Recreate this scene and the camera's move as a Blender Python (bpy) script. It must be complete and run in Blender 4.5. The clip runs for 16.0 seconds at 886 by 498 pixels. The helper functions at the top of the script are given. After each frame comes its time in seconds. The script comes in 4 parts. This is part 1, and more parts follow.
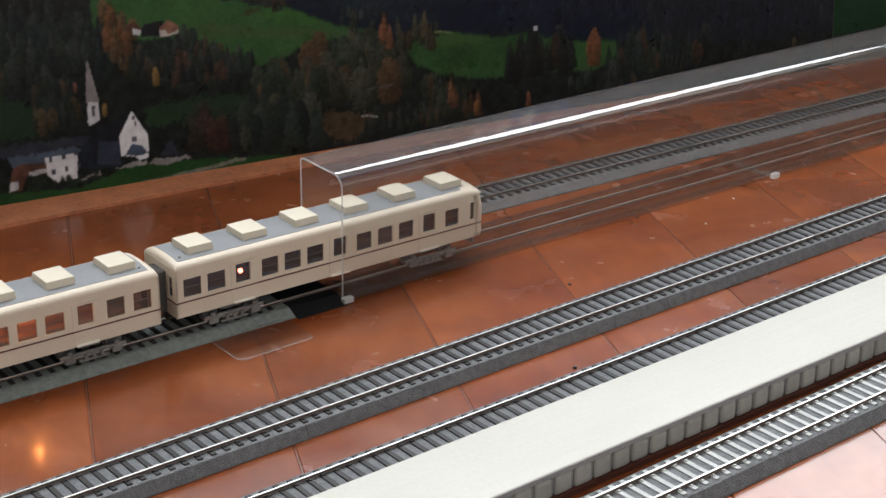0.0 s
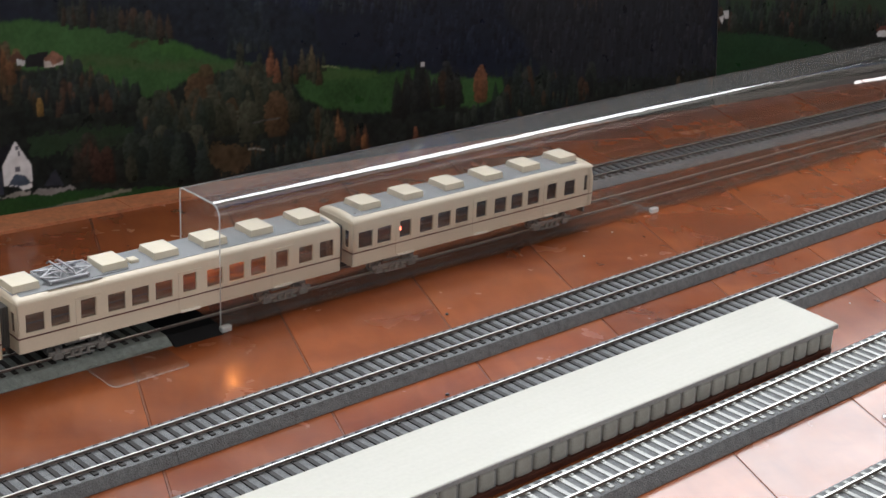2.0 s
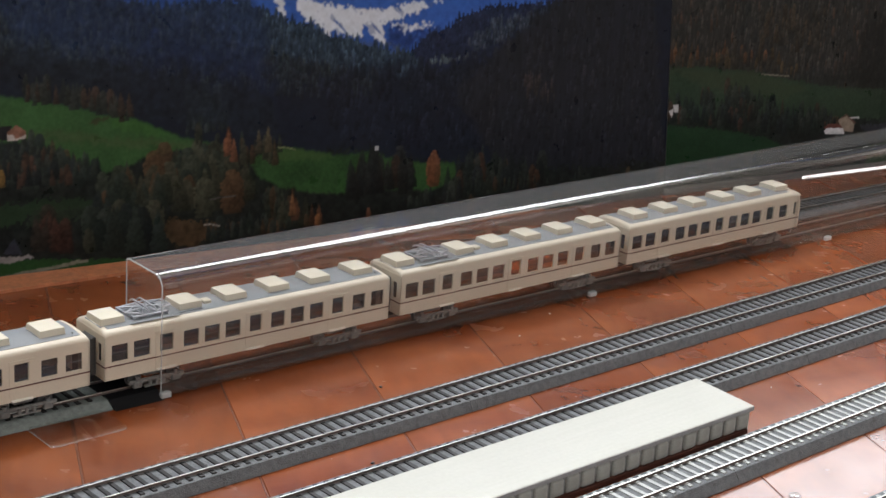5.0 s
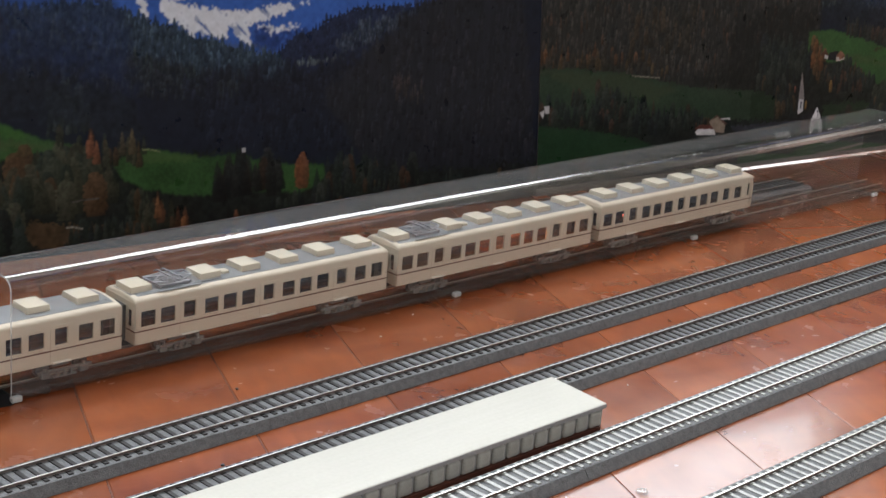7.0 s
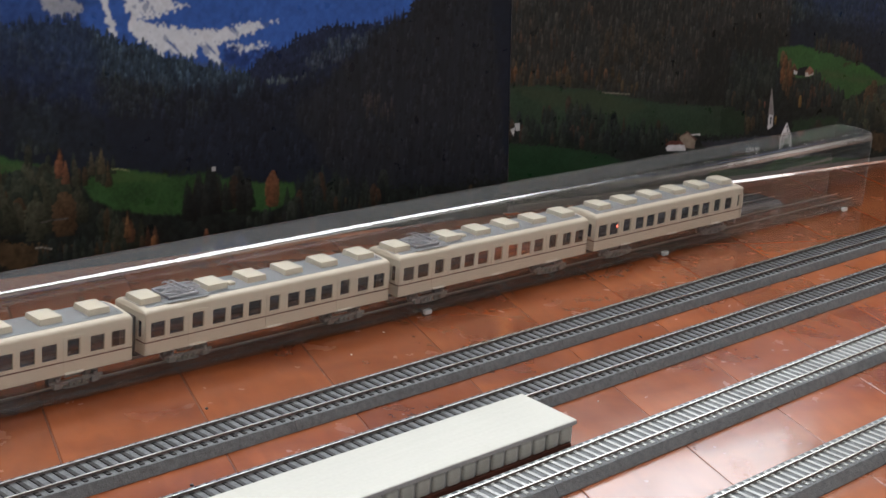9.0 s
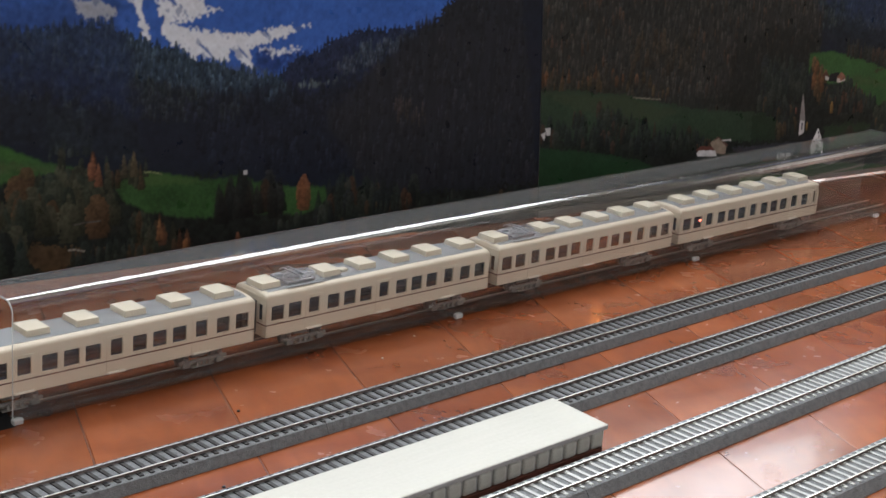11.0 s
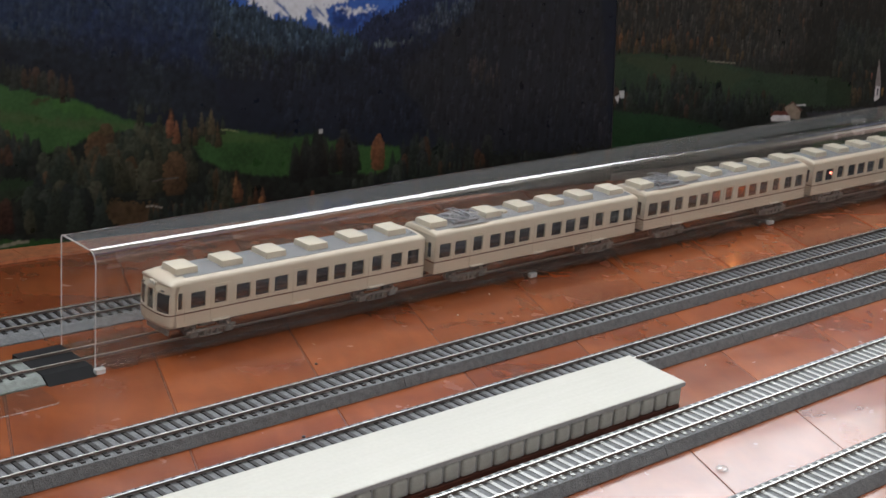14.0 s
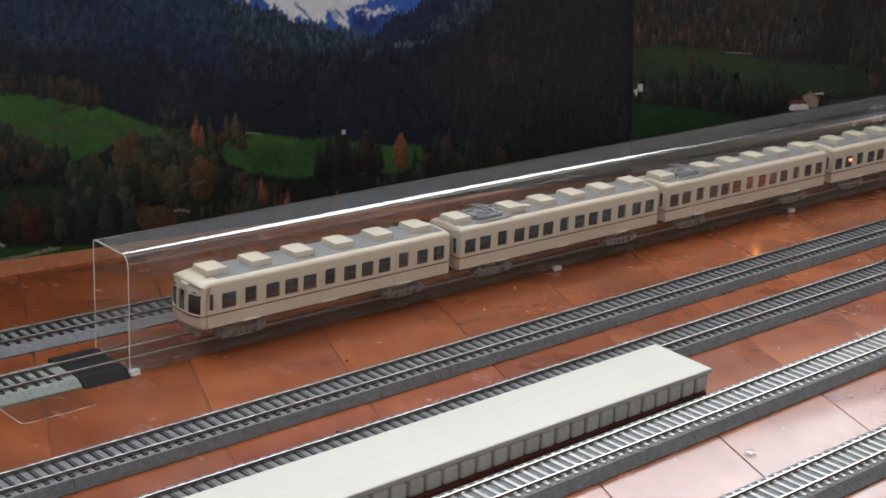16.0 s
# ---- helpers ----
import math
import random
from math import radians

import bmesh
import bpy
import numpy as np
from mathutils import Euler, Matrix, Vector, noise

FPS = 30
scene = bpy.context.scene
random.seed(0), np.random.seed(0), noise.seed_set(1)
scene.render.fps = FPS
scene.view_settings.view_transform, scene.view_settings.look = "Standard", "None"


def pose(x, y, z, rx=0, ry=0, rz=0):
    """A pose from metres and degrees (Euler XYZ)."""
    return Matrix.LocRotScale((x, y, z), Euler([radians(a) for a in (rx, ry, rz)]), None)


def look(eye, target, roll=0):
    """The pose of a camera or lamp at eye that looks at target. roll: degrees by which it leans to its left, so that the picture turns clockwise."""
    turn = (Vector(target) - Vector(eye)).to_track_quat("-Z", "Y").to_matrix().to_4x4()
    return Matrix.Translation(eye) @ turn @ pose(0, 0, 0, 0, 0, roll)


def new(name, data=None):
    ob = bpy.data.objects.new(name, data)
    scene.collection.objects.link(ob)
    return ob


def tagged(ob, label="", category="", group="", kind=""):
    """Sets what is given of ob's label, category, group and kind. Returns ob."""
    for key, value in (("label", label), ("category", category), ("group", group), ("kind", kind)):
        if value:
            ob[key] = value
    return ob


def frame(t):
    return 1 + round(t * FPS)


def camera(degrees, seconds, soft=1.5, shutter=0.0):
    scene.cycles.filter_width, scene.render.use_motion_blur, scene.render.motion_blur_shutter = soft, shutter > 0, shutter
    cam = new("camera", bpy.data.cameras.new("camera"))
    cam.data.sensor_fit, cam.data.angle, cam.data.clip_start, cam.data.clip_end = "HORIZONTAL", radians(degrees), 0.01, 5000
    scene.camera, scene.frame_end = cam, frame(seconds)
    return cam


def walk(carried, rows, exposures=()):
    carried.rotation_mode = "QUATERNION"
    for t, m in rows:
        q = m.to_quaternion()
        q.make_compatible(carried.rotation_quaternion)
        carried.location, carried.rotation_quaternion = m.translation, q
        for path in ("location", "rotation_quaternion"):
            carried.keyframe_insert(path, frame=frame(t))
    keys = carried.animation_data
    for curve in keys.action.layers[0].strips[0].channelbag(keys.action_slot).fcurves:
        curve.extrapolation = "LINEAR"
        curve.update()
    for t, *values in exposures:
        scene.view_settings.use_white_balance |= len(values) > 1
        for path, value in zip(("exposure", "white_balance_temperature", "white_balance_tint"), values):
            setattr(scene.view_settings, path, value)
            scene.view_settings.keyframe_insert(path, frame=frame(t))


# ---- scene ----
cam = camera(31.129, 16.0, soft=1.5)
walk(cam, [
    (0.0, pose(-0.7385, -0.5639, 0.3753, 67.308, -0.962, -38.867)),
    (0.5, pose(-0.7286, -0.5621, 0.3631, 68.105, -1.020, -40.432)),
    (1.0, pose(-0.7250, -0.5671, 0.3651, 68.375, -1.629, -41.485)),
    (1.5, pose(-0.7256, -0.5764, 0.3685, 68.567, -1.944, -41.779)),
    (2.0, pose(-0.7310, -0.5883, 0.3737, 68.919, -2.331, -41.617)),
    (2.5, pose(-0.7326, -0.5996, 0.3770, 69.381, -2.792, -41.224)),
    (3.0, pose(-0.7380, -0.6069, 0.3817, 70.234, -3.247, -40.921)),
    (5.5, pose(-0.7255, -0.6480, 0.3842, 72.257, -4.198, -41.643)),
    (6.0, pose(-0.7171, -0.6538, 0.3814, 72.122, -4.383, -42.628)),
    (6.5, pose(-0.7109, -0.6602, 0.3851, 72.111, -4.279, -43.673)),
    (7.0, pose(-0.7085, -0.6660, 0.3861, 72.348, -4.476, -44.497)),
    (7.5, pose(-0.7036, -0.6703, 0.3889, 72.776, -4.504, -45.158)),
    (8.0, pose(-0.7024, -0.6702, 0.3848, 73.130, -4.487, -45.558)),
    (8.5, pose(-0.7043, -0.6697, 0.3842, 73.086, -4.452, -45.533)),
    (9.0, pose(-0.7053, -0.6693, 0.3867, 73.037, -4.324, -45.426)),
    (11.5, pose(-0.7112, -0.6668, 0.3849, 73.046, -4.212, -44.057)),
    (12.0, pose(-0.7196, -0.6623, 0.3831, 72.829, -4.012, -43.605)),
    (12.5, pose(-0.7205, -0.6638, 0.3818, 72.740, -3.872, -42.883)),
    (13.0, pose(-0.7200, -0.6639, 0.3832, 72.570, -4.002, -42.283)),
    (13.5, pose(-0.7191, -0.6645, 0.3766, 72.275, -4.221, -42.175)),
    (14.0, pose(-0.7199, -0.6645, 0.3742, 72.094, -4.181, -42.225)),
    (14.5, pose(-0.7234, -0.6639, 0.3710, 71.894, -4.337, -42.141)),
    (15.0, pose(-0.7240, -0.6636, 0.3718, 71.851, -4.479, -41.951)),
    (15.5, pose(-0.7269, -0.6664, 0.3692, 71.979, -4.170, -41.835)),
    (16.0, pose(-0.7317, -0.6726, 0.3747, 72.117, -2.515, -41.984)),
], exposures=[(0.0, -0.60), (4.0, -0.60), (6.0, -0.52), (9.0, -0.58), (12.0, -0.52), (14.0, -0.62), (16.0, -0.66)])

# ---- world and light ----
world = bpy.data.worlds.new("world")
scene.world = world
world.use_nodes = True
wn = world.node_tree.nodes
sky = wn.new("ShaderNodeTexSky")
sky.sky_type, sky.sun_disc, sky.sun_elevation, sky.sun_rotation = "NISHITA", False, radians(40), radians(20)
world.node_tree.links.new(sky.outputs[0], wn["Background"].inputs[0])
wn["Background"].inputs[1].default_value = 0.1


def window_light(name, eye, target, w, h, watts, colour):
    """An area lamp set in a window's opening in place of daylight."""
    data = bpy.data.lights.new(name, "AREA")
    data.shape, data.size, data.size_y, data.energy, data.color = "RECTANGLE", w, h, watts, colour
    ob = new(name, data)
    ob.matrix_world = look(eye, target)
    return ob


WIN_BACK = dict(x0=-0.85, x1=1.7, z0=0.10, z1=2.1)
FILL_WINDOW = dict(x0=-1.9, x1=1.3, z0=0.75, z1=2.1)
window_light("window_light_back", (0.425, 0.62, 1.10), (0.425, -0.4, 0.96), 2.46, 1.92, 146, (0.93, 0.97, 1.0))
# added fill lamp behind the camera, for the train's near side
window_light("room_fill_light", (-0.3, -2.56, 1.42), (-0.3, 0.0, 1.2), 3.1, 1.3, 29, (0.99, 0.98, 0.96))


# ---- materials ----
def srgb(r, g, b):
    return tuple(((c / 255 + 0.055) / 1.055) ** 2.4 if c > 10 else c / 255 / 12.92 for c in (r, g, b))


def material(name, colour, rough=0.5, metal=0.0, spread=0.12, scale=60.0, fine=900.0, bump=0.0, coat=0.0, spec=0.5, each=0.0, emit=0.0):
    """A surface whose colour varies at two scales, with a fine relief; each: how far single pieces differ."""
    m = bpy.data.materials.new(name)
    m.use_nodes = True
    nt = m.node_tree
    p = nt.nodes["Principled BSDF"]
    co = nt.nodes.new("ShaderNodeTexCoord")
    n1, n2 = nt.nodes.new("ShaderNodeTexNoise"), nt.nodes.new("ShaderNodeTexNoise")
    n1.inputs["Scale"].default_value, n1.inputs["Detail"].default_value = scale, 4
    n2.inputs["Scale"].default_value, n2.inputs["Detail"].default_value = fine, 2
    for n in (n1, n2):
        nt.links.new(co.outputs["Object"], n.inputs["Vector"])
    add = nt.nodes.new("ShaderNodeMath")
    add.operation = "ADD"
    nt.links.new(n1.outputs[0], add.inputs[0])
    nt.links.new(n2.outputs[0], add.inputs[1])
    ramp = nt.nodes.new("ShaderNodeMapRange")
    ramp.inputs[1].default_value, ramp.inputs[2].default_value = 0.6, 1.4
    ramp.inputs[3].default_value, ramp.inputs[4].default_value = 1 - spread, 1 + spread
    nt.links.new(add.outputs[0], ramp.inputs[0])
    factor = ramp.outputs[0]
    if each:
        info = nt.nodes.new("ShaderNodeObjectInfo")
        r2 = nt.nodes.new("ShaderNodeMapRange")
        r2.inputs[3].default_value, r2.inputs[4].default_value = 1 - each, 1 + each
        nt.links.new(info.outputs["Random"], r2.inputs[0])
        mul = nt.nodes.new("ShaderNodeMath")
        mul.operation = "MULTIPLY"
        nt.links.new(factor, mul.inputs[0])
        nt.links.new(r2.outputs[0], mul.inputs[1])
        factor = mul.outputs[0]
    tint = nt.nodes.new("ShaderNodeVectorMath")
    tint.operation = "SCALE"
    tint.inputs[0].default_value = colour
    nt.links.new(factor, tint.inputs["Scale"])
    nt.links.new(tint.outputs[0], p.inputs["Base Color"])
    rr = nt.nodes.new("ShaderNodeMapRange")
    rr.inputs[3].default_value, rr.inputs[4].default_value = max(rough - 0.08, 0.02), rough + 0.08
    nt.links.new(n1.outputs[0], rr.inputs[0])
    nt.links.new(rr.outputs[0], p.inputs["Roughness"])
    p.inputs["Metallic"].default_value = metal
    p.inputs["Coat Weight"].default_value = coat
    p.inputs["Specular IOR Level"].default_value = spec
    if bump:
        b = nt.nodes.new("ShaderNodeBump")
        b.inputs["Strength"].default_value, b.inputs["Distance"].default_value = bump, 0.0006
        nt.links.new(n2.outputs[0], b.inputs["Height"])
        nt.links.new(b.outputs[0], p.inputs["Normal"])
    if emit:
        p.inputs["Emission Color"].default_value = (*colour, 1)
        p.inputs["Emission Strength"].default_value = emit
    return m


def clear_plastic(name, tint, ior=1.45, rough=0.03, haze=0.0):
    """A thin clear sheet: it lets light straight through and mirrors by its angle."""
    m = bpy.data.materials.new(name)
    m.use_nodes = True
    nt = m.node_tree
    nt.nodes.remove(nt.nodes["Principled BSDF"])
    tr, gl, mix, lw, po, mr = (nt.nodes.new("ShaderNode" + k) for k in ("BsdfTransparent", "BsdfGlossy", "MixShader", "LayerWeight", "Math", "MapRange"))
    tr.inputs[0].default_value = (*tint, 1)
    gl.inputs["Roughness"].default_value = rough
    f0 = ((ior - 1) / (ior + 1)) ** 2
    lw.inputs["Blend"].default_value = 0.5
    po.operation = "POWER"
    po.inputs[1].default_value = 5
    mr.inputs[3].default_value, mr.inputs[4].default_value = f0, 1.0
    nt.links.new(lw.outputs["Facing"], po.inputs[0])
    nt.links.new(po.outputs[0], mr.inputs[0])
    nt.links.new(mr.outputs[0], mix.inputs[0])
    body = tr
    if haze:
        body, milk = nt.nodes.new("ShaderNodeMixShader"), nt.nodes.new("ShaderNodeBsdfDiffuse")
        milk.inputs[0].default_value = (0.85, 0.86, 0.86, 1)
        body.inputs[0].default_value = haze
        nt.links.new(tr.outputs[0], body.inputs[1])
        nt.links.new(milk.outputs[0], body.inputs[2])
    nt.links.new(body.outputs[0], mix.inputs[1])
    nt.links.new(gl.outputs[0], mix.inputs[2])
    nt.links.new(mix.outputs[0], nt.nodes["Material Output"].inputs[0])
    return m


M = dict(
    grout=material("grout", (0.135, 0.052, 0.030), 0.22, spread=0.4, scale=25, bump=0.2),
    plaster=material("plaster", (0.72, 0.70, 0.66), 0.85, spread=0.05, scale=3, fine=60, bump=0.2),
    rim=material("rim", (0.44, 0.165, 0.080), 0.4, scale=55, fine=260, spread=0.35),
    ballast=material("ballast", (0.125, 0.131, 0.138), 0.75, spread=0.45, scale=260, fine=1300, bump=1.0),
    ballast_green=material("ballast_green", (0.17, 0.19, 0.18), 0.7, spread=0.4, scale=300, fine=1800, bump=0.9),
    sleeper_pale=material("sleeper_pale", (0.33, 0.34, 0.33), 0.4, spread=0.2, scale=300, each=0.12),
    sleeper=material("sleeper", (0.016, 0.014, 0.014), 0.42, spread=0.2, scale=300, each=0.15, spec=0.22),
    rail=material("rail", (0.74, 0.72, 0.68), 0.32, metal=1.0, spread=0.15, scale=150),
    rail_dull=material("rail_dull", (0.36, 0.33, 0.29), 0.5, metal=0.8, spread=0.2, scale=120),
    rail_web=material("rail_web", (0.13, 0.10, 0.09), 0.5, metal=0.6),
    cream=material("cream", (0.60, 0.525, 0.42), 0.42, spread=0.05, scale=40, fine=700),
    cream_box=material("cream_box", (0.60, 0.545, 0.44), 0.6, spread=0.06, scale=90, bump=0.15),
    roof=material("roof", (0.20, 0.208, 0.22), 0.6, spread=0.10, scale=70, bump=0.2),
    stripe=material("stripe", (0.10, 0.035, 0.03), 0.5),
    dark=material("dark", (0.012, 0.012, 0.013), 0.6),
    dark_grey=material("dark_grey", (0.10, 0.095, 0.09), 0.55, spread=0.3, scale=300, bump=0.3),
    bogie=material("bogie", (0.17, 0.16, 0.15), 0.5, spread=0.35, scale=260, bump=0.4),
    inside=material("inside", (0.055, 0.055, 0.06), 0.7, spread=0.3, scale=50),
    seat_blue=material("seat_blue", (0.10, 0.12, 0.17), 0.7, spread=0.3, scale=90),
    metal=material("metal", (0.36, 0.36, 0.38), 0.4, metal=0.6, spread=0.2),
    platform=material("platform", (0.405, 0.397, 0.352), 0.42, spread=0.05, scale=18, fine=400, bump=0.08),
    platform_side=material("platform_side", (0.33, 0.32, 0.29), 0.6, spread=0.16, scale=80, each=0.06),
    platform_edge=material("platform_edge", (0.26, 0.25, 0.25), 0.55, spread=0.2, scale=60),
    brown=material("brown", (0.09, 0.03, 0.02), 0.5, spread=0.2),
    black=material("black", (0.006, 0.006, 0.007), 0.7, spread=0.2, spec=0.15),
    acrylic=clear_plastic("acrylic", (0.965, 0.965, 0.962), 1.47, 0.025, 0.005),
    # the darker tint carries the shade the cover would throw on the base
    acrylic_base=clear_plastic("acrylic_base", (0.84, 0.82, 0.80), 1.45, 0.05, 0.006),
    # mirroring raised far above acrylic's to strengthen the bend's highlight line
    acrylic_bend_glint=clear_plastic("acrylic_bend_glint", (0.96, 0.965, 0.97), 3.0, 0.09, 0.03),
    acrylic_edge=clear_plastic("acrylic_edge", (0.93, 0.94, 0.94), 1.5, 0.12, 0.16),
    acrylic_milky=clear_plastic("acrylic_milky", (0.95, 0.95, 0.95), 1.45, 0.06, 0.04),
    frost=clear_plastic("frost", (0.9, 0.9, 0.9), 1.5, 0.2, 0.33),
    pane=clear_plastic("pane", (0.64, 0.64, 0.66), 1.5, 0.08, 0.02),
    bulb=material("bulb", (1.0, 0.30, 0.06), 0.4, emit=480.0),
    red_bulb=material("red_bulb", (1.0, 0.16, 0.09), 0.4, emit=40.0),
    # pale orange puts part of the bulb's glow into the interior's colour
    inside_warm=material("inside_warm", (0.55, 0.33, 0.20), 0.6, spread=0.3, scale=120),
    step=material("step", (0.74, 0.70, 0.62), 0.5, spread=0.06),
    sash=material("sash", (0.13, 0.13, 0.14), 0.5),
    lens=material("lens", (0.75, 0.75, 0.72), 0.15),
    crumb=material("crumb", (0.55, 0.52, 0.45), 0.7),
)


def tile_material():
    """Glazed terracotta: mottled orange brown with streaks, each tile a little different."""
    m = material("tile", (0.33, 0.095, 0.030), 0.2, spread=0.0)
    nt = m.node_tree
    p = nt.nodes["Principled BSDF"]
    co, info = nt.nodes.new("ShaderNodeTexCoord"), nt.nodes.new("ShaderNodeObjectInfo")
    shift = nt.nodes.new("ShaderNodeVectorMath")
    shift.operation = "ADD"
    nt.links.new(co.outputs["Object"], shift.inputs[0])
    nt.links.new(info.outputs["Random"], shift.inputs[1])
    mp = nt.nodes.new("ShaderNodeMapping")
    mp.inputs["Scale"].default_value = (9, 14, 9)
    nt.links.new(shift.outputs[0], mp.inputs[0])
    n = nt.nodes.new("ShaderNodeTexNoise")
    n.inputs["Scale"].default_value, n.inputs["Detail"].default_value, n.inputs["Distortion"].default_value = 1.0, 6, 0.5
    nt.links.new(mp.outputs[0], n.inputs["Vector"])
    ramp = nt.nodes.new("ShaderNodeValToRGB")
    ramp.color_ramp.elements[0].position, ramp.color_ramp.elements[1].position = 0.25, 0.78
    ramp.color_ramp.elements[0].color = (0.125, 0.027, 0.008, 1)
    ramp.color_ramp.elements[1].color = (0.300, 0.085, 0.026, 1)
    nt.links.new(n.outputs[0], ramp.inputs[0])
    r2 = nt.nodes.new("ShaderNodeMapRange")
    r2.inputs[3].default_value, r2.inputs[4].default_value = 0.82, 1.16
    nt.links.new(info.outputs["Random"], r2.inputs[0])
    sc = nt.nodes.new("ShaderNodeVectorMath")
    sc.operation = "SCALE"
    nt.links.new(ramp.outputs[0], sc.inputs[0])
    nt.links.new(r2.outputs[0], sc.inputs["Scale"])
    gm, gn, gr, gs = (nt.nodes.new("ShaderNode" + k) for k in ("Mapping", "TexNoise", "MapRange", "VectorMath"))
    gm.inputs["Scale"].default_value = (70, 22, 22)
    gn.inputs["Scale"].default_value, gn.inputs["Detail"].default_value, gn.inputs["Distortion"].default_value = 1.0, 5, 0.8
    nt.links.new(shift.outputs[0], gm.inputs[0])
    nt.links.new(gm.outputs[0], gn.inputs["Vector"])
    gr.inputs[1].default_value, gr.inputs[2].default_value = 0.3, 0.75
    gr.inputs[3].default_value, gr.inputs[4].default_value = 0.92, 1.14
    nt.links.new(gn.outputs[0], gr.inputs[0])
    gs.operation = "SCALE"
    nt.links.new(sc.outputs[0], gs.inputs[0])
    nt.links.new(gr.outputs[0], gs.inputs["Scale"])
    nt.links.new(gs.outputs[0], p.inputs["Base Color"])
    rr = nt.nodes.new("ShaderNodeMapRange")
    rr.inputs[1].default_value, rr.inputs[2].default_value = 0.25, 0.75
    rr.inputs[3].default_value, rr.inputs[4].default_value = 0.17, 0.30
    smear = nt.nodes.new("ShaderNodeTexNoise")
    smear.inputs["Scale"].default_value, smear.inputs["Detail"].default_value, smear.inputs["Distortion"].default_value = 40, 4, 0.4
    nt.links.new(shift.outputs[0], smear.inputs["Vector"])
    nt.links.new(smear.outputs[0], rr.inputs[0])
    nt.links.new(rr.outputs[0], p.inputs["Roughness"])
    p.inputs["Coat Weight"].default_value, p.inputs["Coat Roughness"].default_value = 0.3, 0.06
    p.inputs["Specular IOR Level"].default_value = 0.4
    wave = nt.nodes.new("ShaderNodeTexNoise")
    wave.inputs["Scale"].default_value = 22
    nt.links.new(shift.outputs[0], wave.inputs["Vector"])
    b = nt.nodes.new("ShaderNodeBump")
    b.inputs["Strength"].default_value, b.inputs["Distance"].default_value = 0.16, 0.0012
    nt.links.new(wave.outputs[0], b.inputs["Height"])
    nt.links.new(b.outputs[0], p.inputs["Normal"])
    return m


M["tile"] = tile_material()


def brushed(m, rough, depth):
    """Long faint streaks in the gloss and colour, along x."""
    nt = m.node_tree
    p = nt.nodes["Principled BSDF"]
    co, mp, n, rr = (nt.nodes.new("ShaderNode" + k) for k in ("TexCoord", "Mapping", "TexNoise", "MapRange"))
    mp.inputs["Scale"].default_value = (6, 420, 60)
    n.inputs["Scale"].default_value, n.inputs["Detail"].default_value = 1.0, 4
    nt.links.new(co.outputs["Object"], mp.inputs[0])
    nt.links.new(mp.outputs[0], n.inputs["Vector"])
    rr.inputs[3].default_value, rr.inputs[4].default_value = rough - depth, rough + depth
    nt.links.new(n.outputs[0], rr.inputs[0])
    nt.links.new(rr.outputs[0], p.inputs["Roughness"])


brushed(M["platform"], 0.40, 0.22)


# ---- mesh helpers ----
def mesh_of(bm, mat, smooth=False):
    me = bpy.data.meshes.new("mesh")
    bm.normal_update()
    bm.to_mesh(me)
    bm.free()
    for k in (mat if isinstance(mat, (list, tuple)) else [mat]):
        me.materials.append(M[k])
    if smooth:
        me.shade_smooth()
    return me


def part(name, bm, mat, parent=None, label="", at=None, smooth=False):
    """One mesh object under a thing or a part (or a thing of its own)."""
    me = bm if isinstance(bm, bpy.types.Mesh) else mesh_of(bm, mat, smooth)
    ob = new(name, me)
    if parent:
        ob.parent = parent
    if at is not None:
        ob.matrix_basis = at
    return tagged(ob, label) if label else ob


def box(x0, x1, y0, y1, z0, z1, bevel=0.0, bm=None, segments=1):
    """A box, with its edges rounded."""
    b = bmesh.new()
    bmesh.ops.create_cube(b, size=1, matrix=Matrix.Translation(((x0 + x1) / 2, (y0 + y1) / 2, (z0 + z1) / 2)) @ Matrix.Diagonal((x1 - x0, y1 - y0, z1 - z0, 1)))
    if bevel:
        bmesh.ops.bevel(b, geom=b.edges[:], offset=bevel, segments=segments, affect="EDGES", profile=0.5)
    return joined(bm, b)


def joined(bm, b):
    if bm is None:
        return b
    me = bpy.data.meshes.new("tmp")
    b.to_mesh(me)
    b.free()
    bm.from_mesh(me)
    bpy.data.meshes.remove(me)
    return bm


def cyl(p, q, r, n=10, bm=None, r2=None):
    """A round bar from p to q."""
    p, q = Vector(p), Vector(q)
    b = bmesh.new()
    m = Matrix.Translation((p + q) / 2) @ (q - p).to_track_quat("Z", "Y").to_matrix().to_4x4()
    bmesh.ops.create_cone(b, cap_ends=True, segments=n, radius1=r, radius2=r if r2 is None else r2, depth=(q - p).length, matrix=m)
    return joined(bm, b)


def extruded(profile, x0, x1, bm=None, closed=True, steps=1):
    """A profile in y and z drawn out along x."""
    b = bmesh.new()
    rings = [[b.verts.new((x0 + (x1 - x0) * i / steps, y, z)) for y, z in profile] for i in range(steps + 1)]
    n = len(profile)
    for r, s in zip(rings, rings[1:]):
        for i in range(n if closed else n - 1):
            b.faces.new((r[i], s[i], s[(i + 1) % n], r[(i + 1) % n]))
    if closed:
        b.faces.new(rings[0])
        b.faces.new(rings[-1][::-1])
    bmesh.ops.recalc_face_normals(b, faces=b.faces[:])
    return joined(bm, b)


def thing(name, label, category, group="", kind="", at=None):
    ob = new(name)
    ob.empty_display_size = 0.01
    if at is not None:
        ob.matrix_world = at
    return tagged(ob, label, category, group, kind)


# ---- the room ----
def wall_y(x, z=0.0, back=0.0):
    """The picture boards lean back against a slanting wall."""
    return 0.3001 - 0.1465 * x + 0.1044 * z + back


